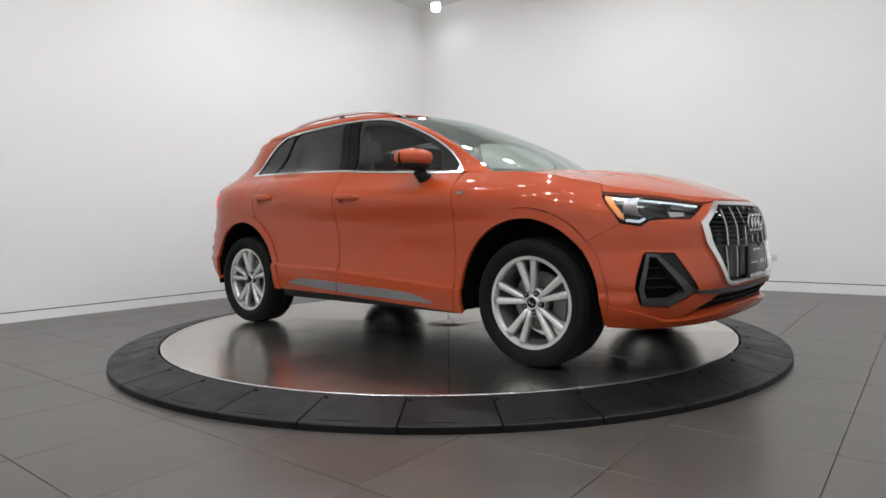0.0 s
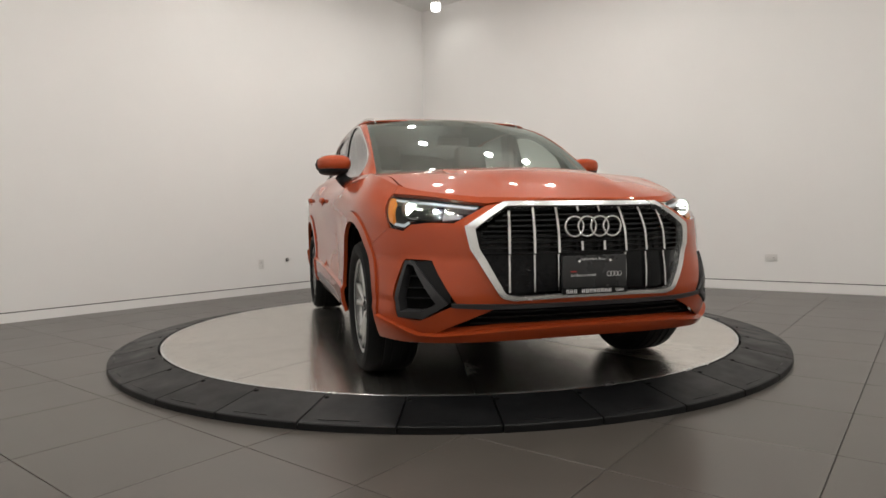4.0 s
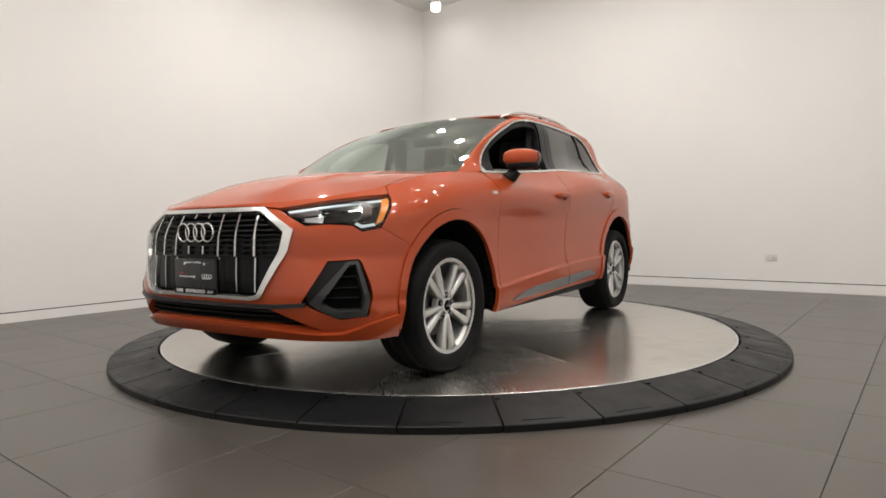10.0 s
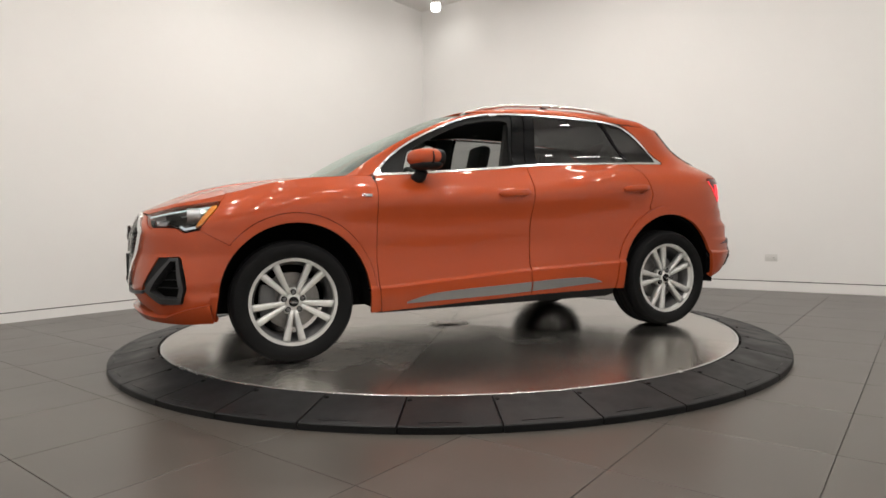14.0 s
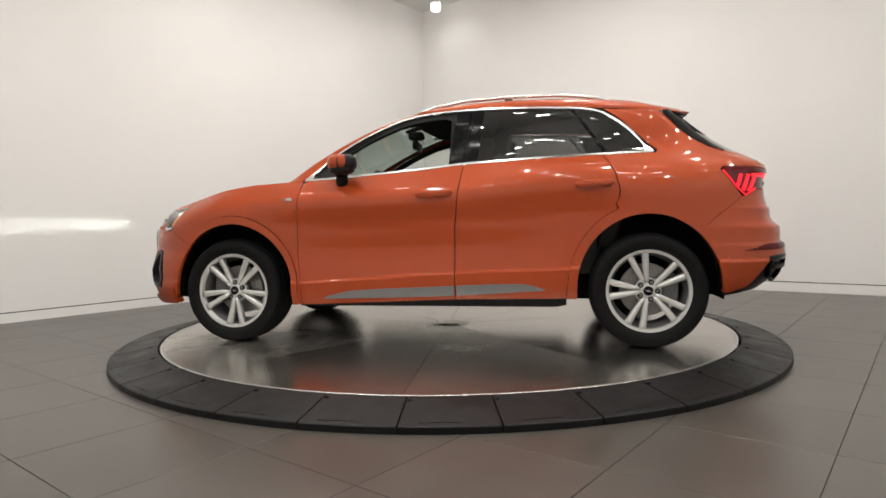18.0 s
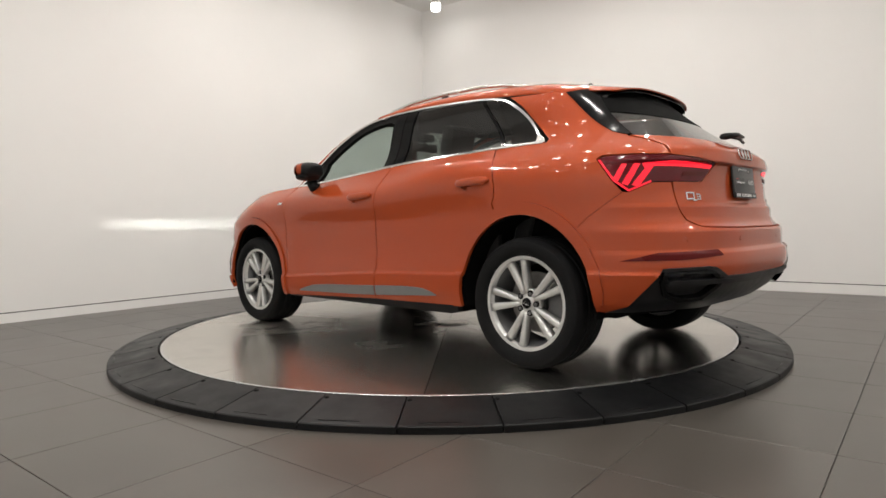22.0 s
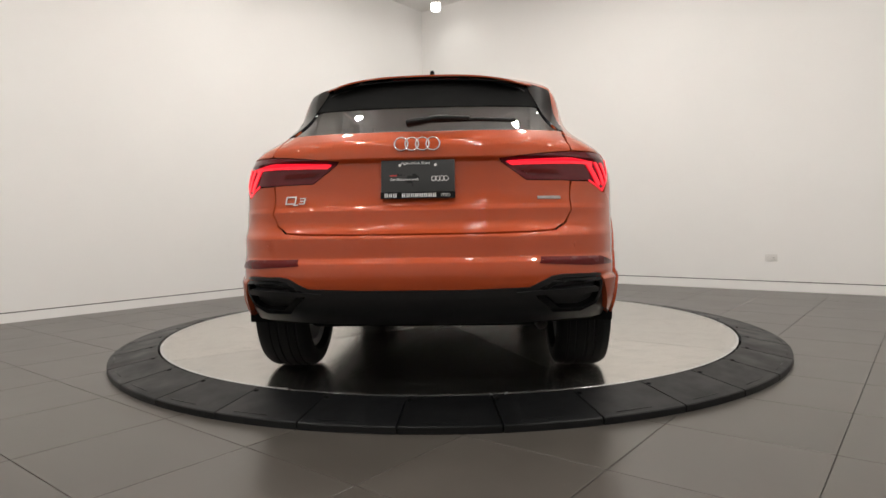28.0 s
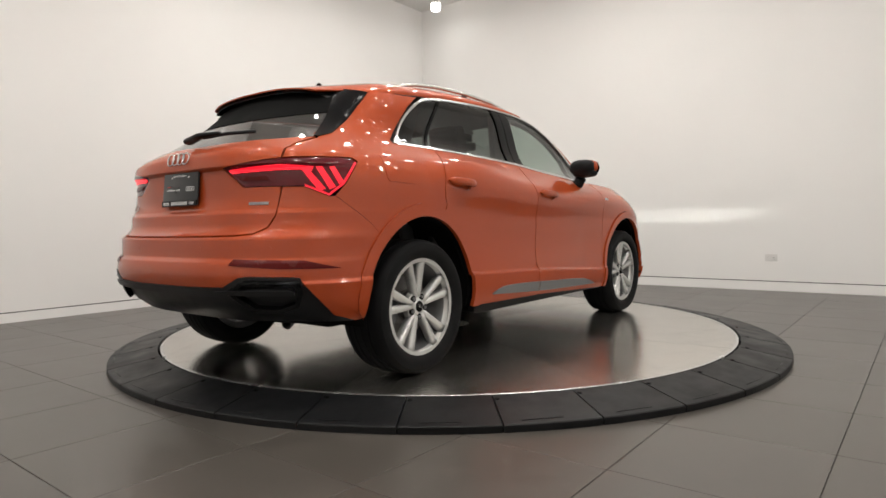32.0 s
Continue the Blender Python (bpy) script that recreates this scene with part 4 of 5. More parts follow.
pair("window_trim", outer, SATIN, off=.004, thick=.014, step=.05, holes=[inner], label="bright aluminium window surround")
def win(x0, x1, top_in=.0, n=14):
    """Outline of a pane between two slanted uprights, given as (x at belt, x at top)."""
    (b0, t0), (b1, t1) = x0, x1
    def lim(x):
        slope = (CT(x + .01) - CT(x - .01)) / .02
        return CT(x) - .006 * math.sqrt(1 + slope * slope)
    return [(x, B(x) + .003) for x in span(b0, b1, n)] + [(x, lim(x)) for x in span(t1, t0, n)]
front_pane = [(x, B(x) + .003) for x in span(.775, -.135, 14)] + [(x, CT(x) - .006) for x in span(-.185, .775, 24) if CT(x) - .006 > B(x) + .006]
rear_pane = win((-.300, -.345), (-1.118, -.905))
quarter_pane = [(x, B(x) + .003) for x in span(-1.124, -1.335, 5)] + [(x, CT(x) - .007) for x in span(-1.325, -.912, 20) if CT(x) - .007 > B(x) + .008]
for side, mirror in ((0, False), (1, True)):
    if mirror:
        part("door_glass", patch("door_glass", front_pane, off=-.008, thick=.004, step=.06, mirror=True), CLEAR, doors[side], "clear door window, closed")
    part("door_glass", patch("door_glass", rear_pane, off=-.008, thick=.004, step=.06, mirror=mirror), PRIVACY, rear_doors[side], "dark tinted door window")
    part("quarter_glass", patch("quarter_glass", quarter_pane, off=-.006, thick=.004, step=.06, mirror=mirror), PRIVACY, quarters[side], "dark tinted quarter window")
    for k, (n, lp) in enumerate((("pillar_cover", win((-.128, -.178), (-.222, -.266), n=4)), ("pillar_cover", win((-.228, -.272), (-.310, -.352), n=4)))):
        part(n, patch(n, lp, off=-.001, thick=.02, step=.05, mirror=mirror), GLOSS, (doors, rear_doors)[k][side], "gloss black pillar cover")
    part("window_divider", patch("window_divider", win((-1.106, -.893), (-1.130, -.917), n=4), off=-.002, thick=.02, step=.05, mirror=mirror), GLOSS, rear_doors[side])
    # inner frame of the front door opening
    part("window_seal", patch("window_seal", [(x, B(x) + .001) for x in span(.80, -.13, 14)] + [(x, CT(x) - .004) for x in span(-.18, .80, 24) if CT(x) - .004 > B(x) + .004], off=-.012, thick=.03, step=.05, mirror=mirror,
         holes=[[(x, B(x) + .016) for x in span(.64, -.125, 12)] + [(-.14, CT(-.14) - .06), (-.10, CT(-.1) - .045)] + [(x, CT(x) - .042 - .03 * max(0, (x - .2))) for x in span(-.05, .585, 14)]]), BLACK, doors[side])

def grip(x0, x1, z, mirror):
    """A bowed bar standing off the door, with round edges."""
    bm = bmesh.new()
    rows = []
    for k in range(19):
        s = -1 + 2 * k / 18
        e = max(0.0, 1 - abs(s) ** 6) ** .5
        x = (x0 + x1) / 2 + s * (x1 - x0) / 2
        zc = z - .05 * (x - (x0 + x1) / 2)
        y = float(side_width(x, zc)) + .020 * (1 - s ** 4) + .004
        rows.append([bm.verts.new((x, (y + .010 * math.sin(2 * math.pi * j / 12)) * (-1 if mirror else 1), zc + (.0195 * e + .002) * math.cos(2 * math.pi * j / 12))) for j in range(12)])
    for p, q in zip(rows, rows[1:]):
        for j in range(12):
            bm.faces.new((p[j], p[(j + 1) % 12], q[(j + 1) % 12], q[j]))
    bm.faces.new(rows[0])
    bm.faces.new(rows[-1][::-1])
    return smooth(bm, 60)


# door handles, sill trim, creases' trim, fuel door, badges
for side, mirror in ((0, False), (1, True)):
    for x0, x1, z, door in ((-.172, .062, .938, doors[side]), (-1.143, -.914, .974, rear_doors[side])):
        part("handle_recess", patch("handle_recess", rounded(x0 + .02, x1 - .02, z - .050, z + .030, .05, .8), off=-.022, thick=.004, step=.03, mirror=mirror), PAINT, door)
        part("door_handle", grip(x0, x1, z, mirror), PAINT, door, "orange bar door handle")
    sill_top = pchip((-.73, -.62, -.53, 0, .53, .60, .68), (.338, .370, .373, .354, .326, .309, .286))
    sill_bot = pchip((-.73, 0, .68), (.334, .296, .279))
    for a, b, door in ((.68, -.174, doors[side]), (-.188, -.73, rear_doors[side])):
        xs = span(a, b, 10)
        part("sill_trim", patch("sill_trim", [(x, float(sill_bot(x))) for x in xs] + [(x, float(sill_top(x)) + .001) for x in reversed(xs)], off=.006, thick=.012, step=.03, mirror=mirror), SILL, door, "satin silver sill trim")
    for x0, x1 in ((.935, .942), (.885, .928)):
        part("fender_badge", patch("fender_badge", [(x0, .914), (x1, .914), (x1, .930), (x0, .930)], off=.004, thick=.005, step=.02, mirror=mirror), CHROME, fenders[side])
fuel = [(-1.345, 1.070), (-1.385, .960), (-1.40, .948), (-1.575, .954), (-1.59, .97), (-1.60, 1.08), (-1.585, 1.095)]
part("fuel_door", patch("fuel_door", fuel, off=.002, thick=.006, step=.04, mirror=True), PAINT, quarters[1], "orange fuel filler flap")
for mirror in (False, True):
    part("sill_cover", patch("sill_cover", [(-.86, .290), (-.86, .235)] + [(x, .222) for x in span(-.8, .8, 10)] + [(.86, .222), (.86, .245)] + [(x, float(ROW_Z[0](x)) + .004) for x in span(.80, -.80, 10)], off=-.020, thick=.05, step=.05, mirror=mirror), BLACK, car, "black lower sill cover")


# wheels
def spoke():
    """One tapered arm from the hub to the rim, in the plane x, z; the hub's face looks along +y."""
    bm = bmesh.new()
    rows = []
    for k in range(7):
        s = k / 6
        c, n = Vector((.0070 + .0400 * s, 0, .048 + .186 * s)), Vector((.978, 0, -.210))
        w = .0130 + .0085 * s
        y = -.015 + .013 * s
        rows.append([bm.verts.new(c + n * (w * f) + Vector((0, y + h, 0))) for f, h in ((-1, -.014), (-.55, .0), (.80, .0), (1, -.008), (.9, -.045), (-.9, -.045))])
    for p, q in zip(rows, rows[1:]):
        for i in range(6):
            bm.faces.new((p[i], p[(i + 1) % 6], q[(i + 1) % 6], q[i]))
    bm.faces.new(rows[0][::-1])
    bm.faces.new(rows[-1])
    return smooth(bm, 14)


SPOKE = bpy.data.meshes.new("spoke")
bm_ = spoke()
bm_.to_mesh(SPOKE)
bm_.free()
SPOKE_M = SPOKE.copy()
SPOKE_M.transform(Matrix.Diagonal((-1, 1, 1, 1)))
SPOKE_M.flip_normals()
for m in (SPOKE, SPOKE_M):
    m.materials.append(ALLOY)
WR = .342


def wheel(x, side, phase):
    m = Matrix.Translation((x, side * .868, .325 if x > 0 else .329)) @ pose(0, 0, 0, 0, 0, 0 if side > 0 else 180) @ Matrix.Scale(1.016, 4)
    rim = part("wheel", lathe([(.226, .004), (.244, .006), (.247, .0), (.246, -.008), (.234, -.018), (.226, -.03), (.214, -.07), (.212, -.15), (.236, -.175), (.240, -.185)], 72, "y"), ALLOY, car, "silver alloy wheel with five twin spokes")
    rim.matrix_basis = m @ pose(0, 0, 0, 0, phase, 0)
    tyre = part("tyre", lathe([(.238, -.002), (.250, .012), (.270, .026), (.296, .030), (.318, .024), (.332, .004), (.338, -.016), (.3375, -.045), (.3335, -.047), (.3335, -.055), (.3405, -.057), (WR, -.085), (.3375, -.087), (.3375, -.095), (WR, -.097), (WR, -.132),
                                (.3375, -.134), (.3375, -.142), (WR, -.144), (.3405, -.172), (.3335, -.174), (.3335, -.182), (.3375, -.184), (.337, -.205), (.325, -.222), (.296, -.234), (.26, -.23), (.238, -.20)], 96, "y"), TYRE, rim, "black road tyre with tread grooves")
    part("barrel", lathe([(.224, -.03), (.205, -.075), (.203, -.19), (.236, -.20)], 48, "y"), BARREL, rim)
    for k in range(5):
        for me in (SPOKE, SPOKE_M):
            ob = new("spoke", me)
            ob.parent, ob.matrix_basis = rim, pose(0, 0, 0, 0, 36 + 72 * k, 0)
    part("hub", lathe([(.0, -.014), (.030, -.013), (.034, -.018), (.062, -.024), (.074, -.030), (.076, -.06), (0, -.06)], 40, "y"), ALLOY, rim)
    part("hub_cap", lathe([(0, -.006), (.022, -.007), (.028, -.011), (.029, -.02)], 32, "y"), GLOSS, rim, "dark round hub cap")
    for k in range(4):
        rg = part("cap_ring", lathe([(.0055, -.0045), (.0068, -.004), (.0068, -.006)], 16, "y"), CHROME, rim)
        rg.matrix_basis = pose(-.0135 + .009 * k, 0, 0)
    for k in range(5):
        a = radians(90 + 72 * k)
        b = part("wheel_bolt", lathe([(0, -.012), (.008, -.012), (.010, -.016), (.010, -.03)], 6, "y"), BARREL, rim)
        b.matrix_basis = pose(.053 * math.cos(a), 0, .053 * math.sin(a))
        b2 = part("bolt_well", lathe([(.010, -.0175), (.016, -.0165), (.017, -.025)], 16, "y"), DARK, rim)
        b2.matrix_basis = pose(.053 * math.cos(a), 0, .053 * math.sin(a))
    dsc = part("brake_disc", lathe([(.05, -.085), (.075, -.085), (.080, -.098), (.158, -.098), (.160, -.102), (.160, -.118), (.05, -.12)], 48, "y"), BRAKE, car, "grey iron brake disc")
    dsc.matrix_basis = m
    cal = part("brake_caliper", prism([(.09, -.075), (.165, -.10), (.178, -.03), (.178, .03), (.165, .10), (.09, .075)] if x * side > 0 else [(-.09, -.075), (-.165, -.10), (-.178, -.03), (-.178, .03), (-.165, .10), (-.09, .075)], -.14, -.075, "y", .008), BARREL, dsc, "grey brake caliper")
    return rim


wheel(1.34, 1, 0)
wheel(-1.34, 1, -20)
wheel(1.34, -1, -28)
wheel(-1.34, -1, -30)
for cx, cz, (rx, rz) in ((*AF, F_IN), (*AR, R_IN_)):
    for s in (1, -1):
        bm = bmesh.new()
        rows = []
        for a in span(-8, 188, 24):
            c, d = cx + (rx + .012) * math.cos(radians(a)), cz + (rz + .012) * math.sin(radians(a))
            rows.append([bm.verts.new((c, s * y, d)) for y in (.878, .60)])
        for p, q in zip(rows, rows[1:]):
            bm.faces.new((p[0], p[1], q[1], q[0]))
        mid = [bm.verts.new((cx + (rx + .012) * math.cos(radians(a)), s * .60, cz + (rz + .012) * math.sin(radians(a)))) for a in span(-8, 188, 24)]
        bm.faces.new(mid)
        part("wheel_well", smooth(bm), DARK, car)
under = part("underbody", box(-1.72, 1.92, -.59, .59, .245, .40, .03), DARK, car, "dark flat underbody")
part("floor_pan", box(-.86, .84, -.84, .84, .235, .40, .02), DARK, under)
for x in (1.34, -1.34):
    part("axle_beam", tube([(x, -.74, .30), (x, .74, .30)], .035, 8), DARK, under)

# ---- grille, lamps and vents of the nose ----
part("grille_frame", patch("grille_frame", grille_out, off=.014, thick=.035, step=.03, holes=[grille_in]), SATIN, bumper, "silver octagonal grille frame")
back = part("grille", patch("grille", grille_out, off=-.040, thick=.005, step=.06), GLOSS, bumper, "black radiator grille with vertical silver bars")
for k in range(9):
    z = .618 + .0235 * k
    lim = 2.28 + max(0, (z - .72)) * 1.35
    part("grille_slat", patch("grille_slat", [(lim, z), (2 * NOSE_U - lim, z), (2 * NOSE_U - lim, z + .007), (lim, z + .007)], off=-.010, thick=.030, step=.05), BLACK, back)
part("grille_panel", patch("grille_panel", nose([(2.284, .612), (2.372, .466), (2.42, .452), (2.58, .454)]), off=-.014, thick=.01, step=.05), GLOSS, back, "smooth black lower grille panel")
for y in (.054, .163, .271, .378):
    for s in (1, -1):
        u0 = u_at(y=y, z=.6)
        u0 = u0 if s > 0 else 2 * NOSE_U - u0
        top = .808 if y < .3 else .795
        for (z0, z1) in (((.792, .815), (.625, .665)) if y < .1 else ((.618, top),)):
            part("grille_bar", patch("grille_bar", [(u0 - .005, z0), (u0 + .005, z0), (u0 + .005, z1), (u0 - .005, z1)], off=.008, thick=.03, step=.02), CHROME, back, "slim silver vertical grille bar")
        if y > .1:
            part("grille_bar", patch("grille_bar", [(u0 - .0035, .455), (u0 + .0035, .455), (u0 + .0035, .612), (u0 - .0035, .612)], off=-.002, thick=.02, step=.02), CHROME, back)


def ring_emblem(parent, x, z, r, gap, lean, flip=1):
    for k in range(4):
        bm = bmesh.new()
        a, b = 28, 8
        vs = [[bm.verts.new((.005 * math.sin(2 * math.pi * j / b), (r + .0062 * (r / .05) * math.cos(2 * math.pi * j / b)) * math.cos(2 * math.pi * i / a), (r + .0062 * (r / .05) * math.cos(2 * math.pi * j / b)) * math.sin(2 * math.pi * i / a))) for j in range(b)] for i in range(a)]
        for i in range(a):
            for j in range(b):
                bm.faces.new((vs[i][j], vs[(i + 1) % a][j], vs[(i + 1) % a][(j + 1) % b], vs[i][(j + 1) % b]))
        ob = part("emblem_ring", smooth(bm), CHROME, parent)
        ob.matrix_basis = pose(x, gap * (k - 1.5), z, 0, lean, 0)


ring_emblem(bumper, 2.216, .728, .043, .061, 0)
ring_emblem(tailgate, -2.136, 1.086, .0285, .0445, 14)


def words_mesh(words, size):
    cu = bpy.data.curves.new("lettering", "FONT")
    cu.body, cu.size, cu.align_x, cu.align_y = words, size, "LEFT", "CENTER"
    cu.extrude = .0004
    tmp = bpy.data.objects.new("lettering", cu)
    scene.collection.objects.link(tmp)
    me = bpy.data.meshes.new_from_object(tmp.evaluated_get(bpy.context.evaluated_depsgraph_get()))
    scene.collection.objects.unlink(tmp)
    bpy.data.objects.remove(tmp)
    me.materials.clear()
    return me


def plate(x, z, face, lean):
    """Dealer's plate; its lettering is in plain bars where it is a name or a place."""
    ob = part("dealer_plate", box(-.006, .006, -.156, .156, -.082, .082, .004), PLATE, car, "black dealer plate with white lettering")
    ob.matrix_basis = pose(x, 0, z, 0, lean * face, 0) @ pose(0, 0, 0, 0, 0, 0 if face > 0 else 180)
    part("plate_frame", prism([(-.158, -.084), (.158, -.084), (.158, -.056), (-.158, -.056)], .004, .009, "x", .001), GLOSS, ob)
    part("lettering", box(.0062, .0072, -.118, -.088, .012, .017), REDLET, ob)
    for k in range(12):
        if k != 3:
            for dy in (0, .0085):
                part("lettering", box(.0092, .0100, -.140 + .0185 * k + dy, -.140 + .0185 * k + dy + .0042, -.078, -.062), LETTER, ob)
            part("lettering", box(.0092, .0100, -.140 + .0185 * k, -.140 + .0185 * k + .0127, (-.0645, -.072, -.078)[k % 3], (-.062, -.0695, -.0755)[k % 3]), LETTER, ob)
    for k in range(4):
        for yy, zz, r in ((.068 + .017 * k, .0, .011), (.104 + .009 * k, -.0705, .006)):
            rg = part("emblem_ring", lathe([(r * .8, .0), (r, .0012), (r, -.001)], 18), LETTER, ob)
            rg.matrix_basis = pose(.0074 if zz == 0 else .0102, yy, zz, 0, 90, 0)
    for words, y, z, size in (("Certified pre-owned", -.118, -.002, .0145), ("Highland Park, Illinois", -.070, .066, .0140)):
        tx = part("lettering", words_mesh(words, size), LETTER, ob)
        tx.matrix_basis = Matrix.Translation((.0068, y, z)) @ Matrix(((0, 0, 1, 0), (1, 0, 0, 0), (0, 1, 0, 0), (0, 0, 0, 1)))
    for yy in (-.075, .075):
        sc = part("screw", lathe([(0, .008), (.006, .0075), (.007, .006)], 10), CHROME, ob)
        sc.matrix_basis = pose(0, yy, .058, 0, 90, 0)
    return ob


plate(2.222, .521, 1, 0)
plate(-2.128, .940, -1, -6)
part("lower_intake", patch("lower_intake", intake, off=-.050, thick=.004, step=.06), DARK, bumper, "dark lower air intake")
for z in (.318, .345, .368):
    part("intake_slat", patch("intake_slat", nose([(2.31 - (.386 - z) * 1.2, z), (2.31 - (.386 - z) * 1.2, z - .006)]), off=-.020, thick=.03, step=.06), BLACK, bumper)
part("intake_blade", patch("intake_blade", nose([(2.165, .412), (2.165, .396), (2.30, .388), (2.55, .388), ]) + [(2 * NOSE_U - 2.55, .404), (2 * NOSE_U - 2.30, .406), (NOSE_U, .404), (2.55, .404), (2.30, .406)], off=.012, thick=.03, step=.04), GREY_TRIM, bumper, "grey blade above the lower intake")
for mirror in (False, True):
    vt = part("side_vent", patch("side_vent", vent, off=-.045, thick=.004, step=.05, mirror=mirror), DARK, bumper, "black side air vent with a grey frame")
    part("vent_wall", patch("vent_wall", [(2.10, .550), (2.077, .593), (1.998, .590), (2.128, .405), (2.16, .412), (2.16, .45)], off=-.006, thick=.03, step=.03, mirror=mirror), BLACK, vt)
    part("vent_frame", patch("vent_frame", [(1.996, .589), (1.950, .590), (1.908, .425), (1.925, .342), (2.045, .342), (2.140, .400), (2.150, .412)], off=.006, thick=.05, step=.025, mirror=mirror,
         holes=[[(1.990, .572), (1.962, .574), (1.930, .425), (1.942, .370), (2.030, .372), (2.105, .408)]]), GREY_TRIM, vt)
    for z in (.42, .475, .525):
        part("vent_slat", patch("vent_slat", [(1.945, z), (2.10 - (z - .42) * .6, z + .004), (2.10 - (z - .42) * .6, z + .009), (1.945, z + .005)], off=-.024, thick=.02, step=.03, mirror=mirror), BLACK, vt)

head = [(2.284, .829), (2.20, .842), (2.055, .864), (1.90, .881), (1.782, .892), (1.773, .872), (1.786, .832), (1.826, .764), (1.855, .738), (1.928, .727), (1.968, .754), (2.00, .765), (2.07, .762), (2.158, .757)]
for mirror in (False, True):
    hl = part("headlight", patch("headlight", head, off=.002, thick=.006, step=.03, mirror=mirror), LENS, car, "clear headlight with lit lamps and an amber corner")
    part("lamp_housing", patch("lamp_housing", head, off=-.12, thick=.004, step=.04, mirror=mirror), LAMP_SHELL, hl)
    part("lamp_bezel", patch("lamp_bezel", [(2.26, .826), (2.05, .852), (1.80, .880), (1.80, .868), (2.05, .840), (2.22, .815)], off=-.012, thick=.03, step=.03, mirror=mirror), LAMP_SHELL, hl)
    part("daytime_lamp", patch("daytime_lamp", [(2.255, .822), (2.05, .848), (1.815, .874), (1.815, .866), (2.05, .840), (2.245, .815)], off=-.010, thick=.004, step=.03, mirror=mirror), DRL, hl)
    part("daytime_lamp", patch("daytime_lamp", [(1.865, .748), (1.928, .738), (1.958, .756), (1.950, .766), (1.925, .752), (1.872, .760)], off=-.010, thick=.004, step=.03, mirror=mirror), DRL, hl)
    part("side_marker", patch("side_marker", [(1.790, .880), (1.782, .868), (1.797, .832), (1.835, .768), (1.862, .752), (1.858, .775), (1.832, .830), (1.820, .872)], off=-.006, thick=.02, step=.025, mirror=mirror), AMBER, hl, "amber side marker")
    sg = -1 if mirror else 1
    for lx, ly, lz, lr, ll in ((1.822, .712, .815, .038, .070), (1.900, .555, .812, .020, .050)):
        tb = part("lamp_tube", lathe([(lr, .0), (lr * 1.02, ll * .5), (lr * 1.08, ll), (lr * 1.08 + .004, ll + .001), (lr + .005, .0)], 24), LAMP_SHELL, hl)
        tb.matrix_basis = pose(lx, sg * ly, lz, 0, 90, 0) @ pose(0, 0, -.012)
        ln = part("main_lamp" if lr > .02 else "inner_lamp", lathe([(0, .018), (lr * .6, .013), (lr, .0)], 20), WHITE_GLOW, hl, "bright projector lamp")
        ln.matrix_basis = pose(lx, sg * ly, lz, 0, 90, 0) @ pose(0, 0, -.008)
    for u0, u1, z0, z1, d in ((2.10, 2.18, .788, .822, -.045),):
        part("reflector", patch("reflector", [(u0, z0), (u1, z0 + .006), (u1 + .008, z1 - .008), (u0 - .006, z1)], off=d, thick=.02, step=.03, mirror=mirror), SILVER, hl)
    # low beam: a tiny source behind a slot in a dark box
    bm = bmesh.new()
    bl, bw, bh, sw, sh = .070, .026, .013, .019, .0022
    for a0, a1, b0, b1, c0, c1 in ((-.004, 0, -bw, bw, -bh, bh), (0, bl, -bw, -bw + .002, -bh, bh), (0, bl, bw - .002, bw, -bh, bh), (0, bl, -bw, bw, bh - .002, bh), (0, bl, -bw, bw, -bh, -bh + .002),
                                   (bl, bl + .0005, -bw, bw, sh, bh), (bl, bl + .0005, -bw, bw, -bh, -sh), (bl, bl + .0005, -bw, -sw, -sh, sh), (bl, bl + .0005, sw, bw, -sh, sh)):
        bmesh.ops.create_cube(bm, size=1, matrix=Matrix.Translation(((a0 + a1) / 2, (b0 + b1) / 2, (c0 + c1) / 2)) @ Matrix.Diagonal((a1 - a0, b1 - b0, c1 - c0, 1)))
    pj = part("beam_projector", bm, DARK, hl)
    pj.matrix_basis = pose(1.915, sg * .628, .806)
    sr = part("beam_source", box(0, .0004, -.011, .011, -.0011, .0011), BEAM, hl, "low beam lamp behind a slot")
    sr.matrix_basis = pose(1.9152, sg * .628, .8063)

# parking sensors in the rear bumper, and the tail pipe below it
for y in (.28, .66):
    for mirror in (False, True):
        u = u_at(y=y, z=.655, tail=True)
        part("parking_sensor", patch("parking_sensor", [(u + .011 * math.cos(k * .524), .655 + .011 * math.sin(k * .524)) for k in range(12)], off=.0015, thick=.004, step=.02, mirror=mirror), PAINT, rear_bumper)
pipe = part("tail_pipe", tube([(-1.75, -.50, .315), (-1.88, -.52, .310), (-1.93, -.53, .290)], [.026, .026, .027], 16, caps=False), BRAKE, car, "grey turned-down tail pipe")

# rear badges, drawn as plain shapes
for y0, y1, z0, z1 in ((.585, .535, .872, .878), (.585, .535, .842, .848), (.585, .579, .842, .878), (.541, .535, .842, .878), (.545, .522, .836, .842), (.52, .492, .866, .870), (.515, .492, .854, .858), (.52, .492, .842, .846), (.497, .492, .842, .870)):
    a, b = u_at(y=y0, z=.86, tail=True), u_at(y=y1, z=.86, tail=True)
    part("rear_badge", patch("rear_badge", [(a, z0), (b, z0), (b, z1), (a, z1)], off=.005, thick=.006, step=.03), CHROME, tailgate)
a, b = u_at(y=.50, z=.86, tail=True), u_at(y=.60, z=.86, tail=True)
